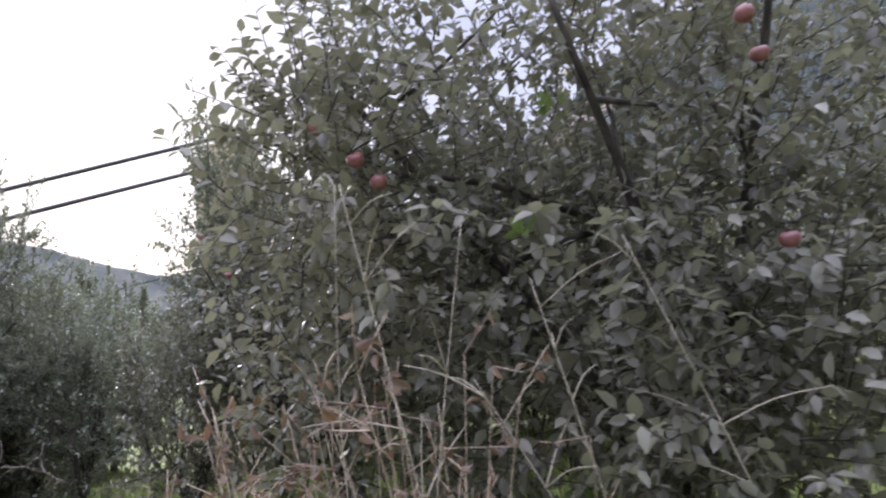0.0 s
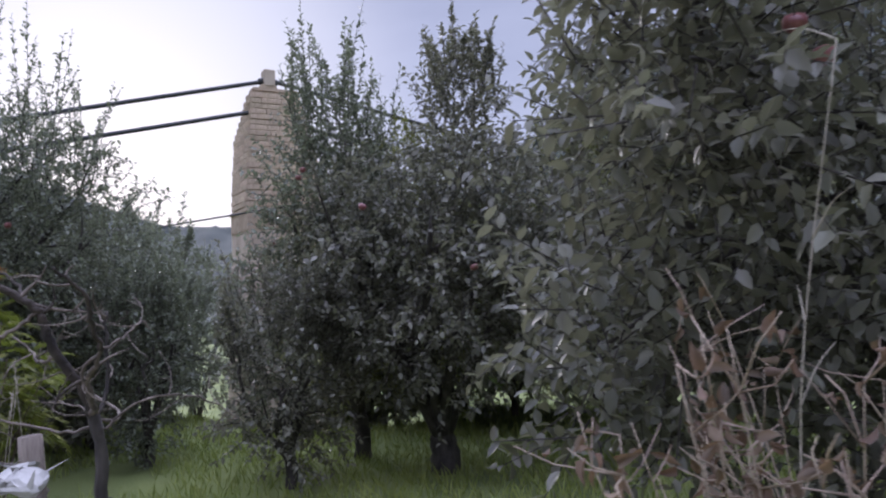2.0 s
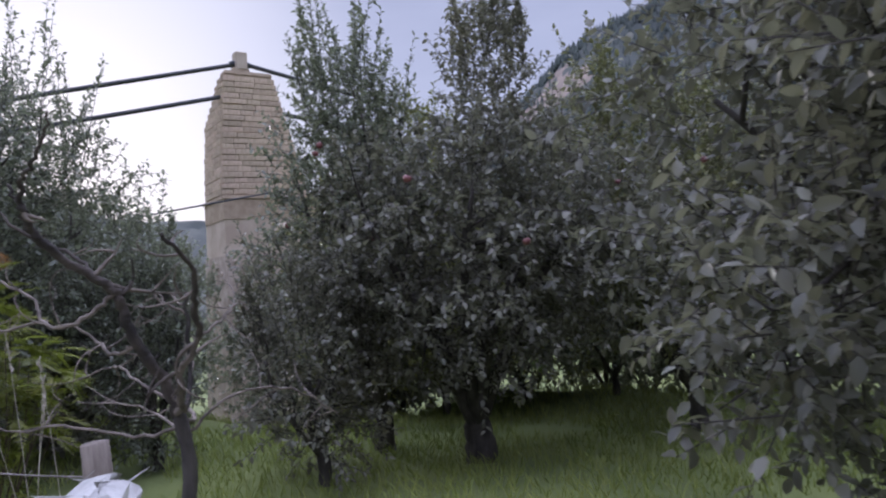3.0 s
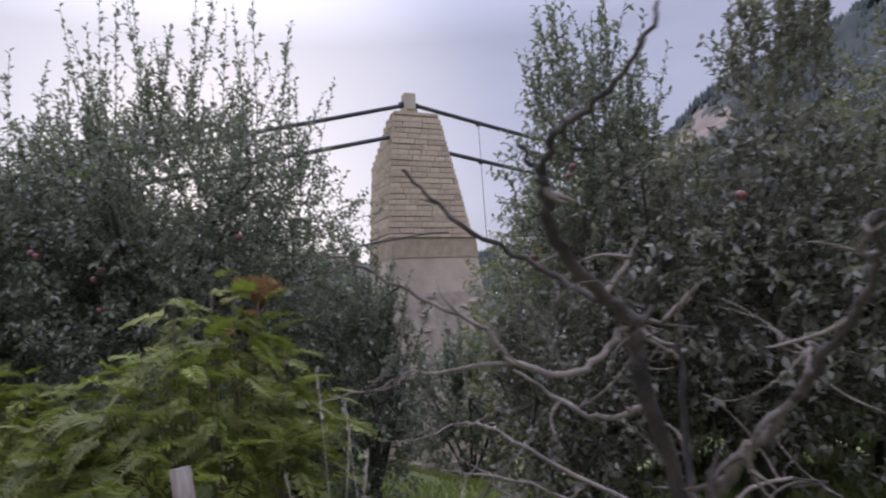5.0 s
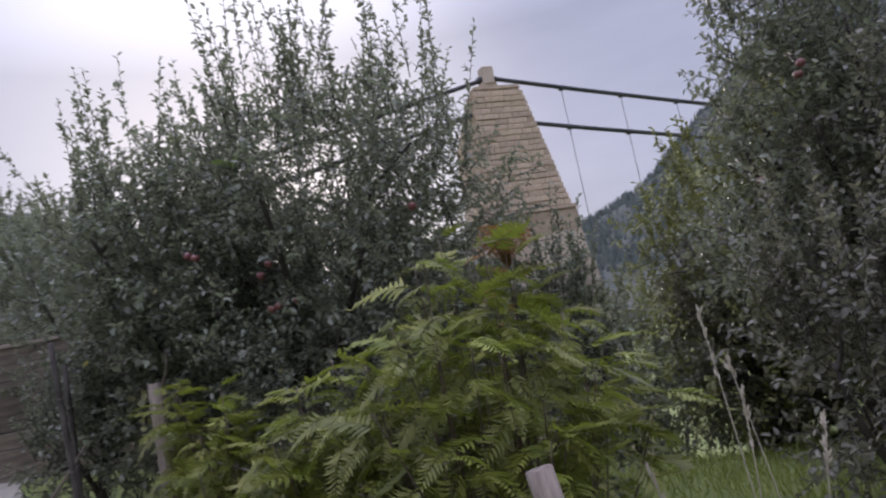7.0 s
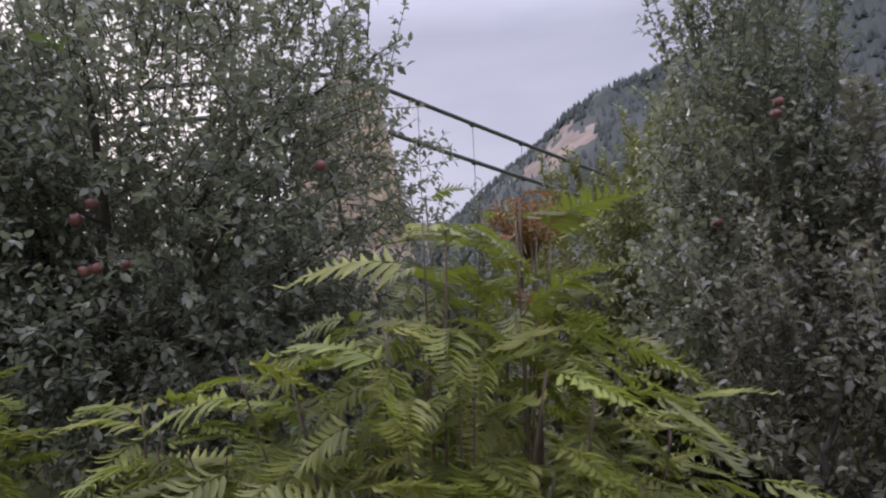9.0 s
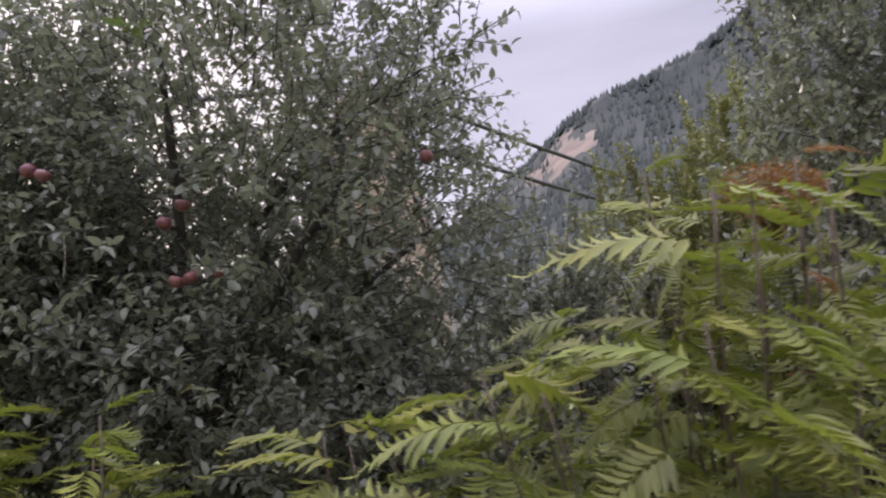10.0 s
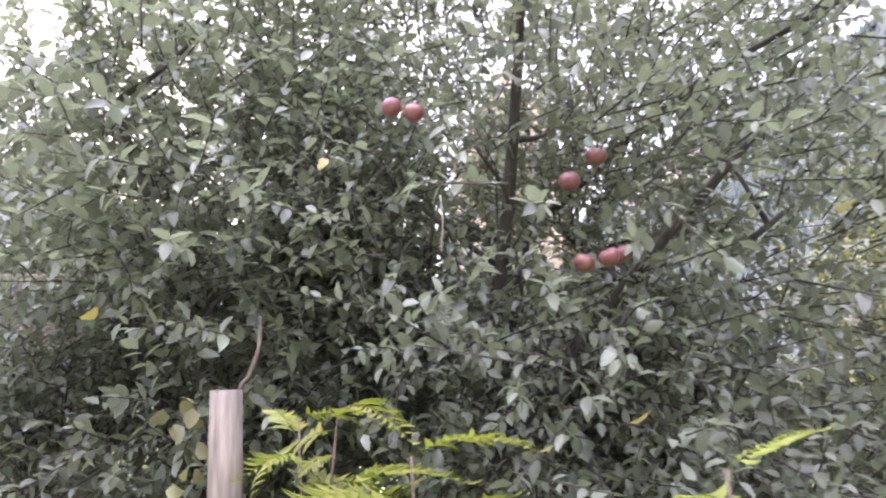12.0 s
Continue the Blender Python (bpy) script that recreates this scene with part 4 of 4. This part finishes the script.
def fence_wire(a, b2, sag):
    t = thing("barbed_wire", "rusty barbed wire strung between the fence posts", "fence wire", group="fence wires")
    a, b2 = np.array(a), np.array(b2)
    f = np.linspace(0, 1, 14)
    line = a + np.outer(f, b2 - a) - np.outer(4 * f * (1 - f) * sag, (0, 0, 1))
    b = Buf()
    tube(b, line, 0.0035, 0.0035, 4)
    part("strand", b, WIRE, t)
    n = int(np.linalg.norm(b2 - a) / 0.12)
    for k in range(n):
        g = (k + 0.5) / n
        p = a + g * (b2 - a) - np.array((0, 0, 4 * g * (1 - g) * sag))
        bb = Buf()
        tube(bb, [p + (0.012, 0.008, 0.016), p, p - (0.012, 0.01, 0.016)], 0.002, 0.002, 3)
        part("barb", bb, WIRE, t)


fence_wire((-4.49, 4.02, 0.86), (-7.70, 6.31, 1.0), 0.03)
fence_wire((-3.12, 3.3, 0.85), (-4.49, 4.02, 0.84), 0.02)


def curved_twig():
    t = thing("bare_twig", "crooked grey twig with a few round leaves beside the post", "twig", (-7.62, 6.18, float(land(-7.62, 6.18))))
    o = np.array(t.location)
    b = Buf()
    tube(b, smooth_line([(-7.72, 6.2, -0.05), (-7.68, 6.2, 0.8), (-7.6, 6.17, 1.36), (-7.55, 6.16, 1.47), (-7.515, 6.15, 1.56), (-7.51, 6.15, 1.66)], 6) - o, 0.012, 0.006, 7)
    part("stem", b, DEAD_PALE, t)
    rng = np.random.default_rng(3)
    lv = Buf()
    n = 14
    p = np.stack([rng.uniform(-7.82, -7.6, n), rng.uniform(6.08, 6.18, n), rng.uniform(1.12, 1.42, n)], -1) - o
    leaves(lv, p, unit(rng, n) + (0, -0.3, -0.2), unit(rng, n), rng.uniform(0.06, 0.085, n), 0.055)
    part("round_leaves", lv, LEAF_OLIVE, t)
    t.location = (-7.73, 6.47, float(land(-7.73, 6.47)))


curved_twig()


def small_bits():
    t = thing("hanging_straw", "thin pale straw caught in the apple tree", "straw", (-6.98, 6.2, 2.0))
    b = Buf()
    tube(b, smooth_line([(0, 0, 0.0), (0.004, 0, -0.09), (-0.004, 0, -0.17)], 4), 0.0024, 0.0016, 4)
    part("straw", b, STRAW_PALE, t)
    t = thing("leaning_stick", "pale bare stick leaning on the fence stake", "stick", (-9.0, 6.5, float(land(-9.0, 6.5))))
    b = Buf()
    tube(b, smooth_line([(-0.5, -0.25, 0), (0.0, 0.0, 0.45), (0.3, 0.16, 0.85)], 4), 0.016, 0.011, 6)
    part("stick", b, DEAD_PALE, t)
    rng = np.random.default_rng(13)
    lf = Buf()
    leaves(lf, [(0, 0, 0)], [(1, 0, -0.3)], [(0, 1, 0.2)], 0.075, 0.042)
    lm = lf.mesh("yellow_leaf")
    lm.materials.append(YELLOW)
    for p in ((-7.29, 6.02, 2.08), (-7.95, 6.0, 1.66), (-6.5, 6.1, 1.35), (-5.9, 6.2, 1.9)):
        ob = new("yellow_leaf", lm)
        ob.matrix_basis = pose(*p, rng.uniform(-40, 40), rng.uniform(-40, 40), rng.uniform(0, 360))
        tagged(ob, "single yellowed leaf among the green apple leaves", "leaf", "yellowed leaves")


small_bits()


def stone_heap():
    rng = np.random.default_rng(21)
    layers = ((0.0, 0.55, 16), (0.2, 0.45, 12), (0.4, 0.36, 9), (0.6, 0.26, 7), (0.78, 0.15, 4))
    for z, r, n in layers:
        for k in range(n):
            a = 6.283 * k / n + rng.uniform(-0.2, 0.2)
            rr = r * rng.uniform(0.65, 1.0)
            x, y = -3.02 + math.cos(a) * rr, 2.92 + math.sin(a) * rr * 0.75
            bm = bmesh.new()
            s = rng.uniform(0.065, 0.12)
            for q in unit(rng, 14) * s * np.array((1.25, 1.0, 0.75)):
                bm.verts.new(q)
            bmesh.ops.convex_hull(bm, input=bm.verts)
            bmesh.ops.bevel(bm, geom=bm.edges[:], offset=0.012, segments=1, affect="EDGES")
            m = bpy.data.meshes.new("stone")
            bm.to_mesh(m)
            bm.free()
            m.materials.append(PALE_STONE)
            ob = new("stone", m)
            ob.location = (x, y, z + 0.09)
            tagged(ob, "pale rough field stone heaped beside the path", "stone", "heaped field stones")


stone_heap()


def grass_stalk(x, y, top, lean, seed):
    t = thing("dry_grass_stalk", "tall straw-coloured grass stalk with a seed head", "grass stalk", (x, y, float(land(x, y))), "dry grass stalks")
    rng = np.random.default_rng(seed)
    b = Buf()
    h = top - t.location[2]
    line = smooth_line([(0, 0, 0), (lean[0] * 0.3, lean[1] * 0.3, h * 0.5), (lean[0], lean[1], h)], 5)
    tube(b, line, 0.0026, 0.0012, 4)
    part("stalk", b, STRAW_PALE, t)
    hd = Buf()
    n = 26
    f = rng.uniform(0.82, 1.0, n)
    p = np.stack([np.interp(f * (len(line) - 1), range(len(line)), line[:, q]) for q in range(3)], -1)
    leaves(hd, p, np.array((0, 0, 1.0)) + rng.normal(size=(n, 3)) * 0.25, unit(rng, n), 0.03, 0.008)
    part("seed_head", hd, STRAW_PALE, t)


for k, (x, y, z, l) in enumerate(((-3.95, 4.2, 1.36, (-0.06, 0)), (-3.9, 4.1, 1.05, (0.12, 0)), (-3.98, 4.25, 1.1, (0.05, 0.1)), (-3.85, 4.3, 1.2, (-0.1, 0.05)), (-4.1, 4.4, 0.9, (-0.15, 0)))):
    grass_stalk(x, y, z, l, 50 + k)


# ---- plank shed and hut beside the path ----
def plank_wall(name, a, b2, z0, z1, board, label, seed, category, post_r=0.05):
    a, b2 = np.array(a), np.array(b2)
    ln = float(np.linalg.norm(b2 - a))
    t = thing(name, label, category)
    t.matrix_basis = pose(a[0], a[1], z0, 0, 0, math.degrees(math.atan2(b2[1] - a[1], b2[0] - a[0])))
    rng = random.Random(seed)
    shapes = [bevelled_box("plank", ln, 0.035, board * 0.97, 0.006, k, 0.003) for k in range(3)]
    k, z = 0, 0.0
    while z + board <= z1 - z0 + 0.01:
        part("plank", shapes[k % 3], PLANK, t, m=pose(ln / 2 + rng.uniform(-0.03, 0.03), rng.uniform(-0.012, 0.012), z + board / 2, 8 + rng.uniform(-2, 2), rng.uniform(-0.6, 0.6), 0))
        z += board
        k += 1
    for x in (0.02, ln - 0.02):
        part("corner_post", bevelled_box("corner_post", 0.09, 0.09, z1 - z0 + 0.35, 0.01, 9, 0.004), POST, t, m=pose(x, 0.07, (z1 - z0) / 2 - 0.1))
    return t


SHED = plank_wall("plank_shed", (-12.2, 8.4), (-10.3, 9.3), 0.35, 2.2, 0.205, "weathered grey shed wall of horizontal planks", 3, "shed")
b = Buf()
slab(b, 2.3, 1.2, 1.85, 2.3, 1.2, 1.9, 1.1, 0.55, 1.1, 0.55)
part("roof", b.mesh("roof", False), PLANK, SHED, "flat plank roof")
b = Buf()
slab(b, 2.1, 1.0, -0.6, 2.1, 1.0, 1.84, 1.1, 0.62, 1.1, 0.62)
part("inner_wall", b.mesh("inner_wall", False), PLANK, SHED)
HUT = plank_wall("plank_hut", (-12.75, 5.4), (-10.6, 6.48), 0.1, 3.3, 0.22, "tall pale grey plank wall of a hut beside the path", 5, "hut")
b = Buf()
slab(b, 2.2, 1.2, -0.4, 2.2, 1.2, 3.1, 1.15, 0.66, 1.15, 0.66)
part("inner_wall", b.mesh("inner_wall", False), PLANK, HUT)


def far_house():
    a, r = radians(-50.4), 300.0
    x, y, z = -3.9 + r * math.sin(a), 2.0 + r * math.cos(a), 1.5 + r * math.tan(radians(10.0))
    t = thing("far_house", "distant pale house with a white metal roof", "house", (x, y, z))
    b = Buf()
    slab(b, 16, 9, -18, 16, 9, 0)
    part("wall", b.mesh("wall", False), WALL_FAR, t)
    b = Buf()
    slab(b, 18, 11, 0, 17, 1.0, 3.2)
    part("roof", b.mesh("roof", False), METAL_ROOF, t)


far_house()


# ---- grass ----
def grass():
    rng = np.random.default_rng(77)
    n = 60000
    s, d = rng.uniform(-5, 11, n), 1.0 + 10.5 * rng.random(n) ** 1.3
    p = np.outer(s, U) + np.outer(d, N)
    keep = np.array([noise.noise(Vector((x * 0.7, y * 0.7, 3.0))) > -0.35 for x, y in p])
    p = p[keep]
    n = len(p)
    base = np.column_stack([p, land(p[:, 0], p[:, 1]) - 0.01])
    h = rng.uniform(0.05, 0.15, n) * np.where(rng.random(n) < 0.05, 1.8, 1)
    tip = base + np.column_stack([rng.normal(size=n) * h * 0.45, rng.normal(size=n) * h * 0.45, h])
    a = rng.uniform(0, 6.283, n)
    w = np.column_stack([np.cos(a), np.sin(a), np.zeros(n)]) * 0.005
    mid = (base + tip) / 2 + (0, 0, 0.012)
    v = np.stack([base - w, base + w, mid + w * 0.8, mid - w * 0.8, tip], 1).reshape(-1, 3)
    f = (np.array([(0, 1, 2), (0, 2, 3), (3, 2, 4)])[None] + 5 * np.arange(n)[:, None, None]).reshape(-1, 3)
    b = Buf()
    b.tris(v, f)
    tagged(part("grass", b, GRASS), "short green orchard grass", "grass", kind="stuff")


grass()
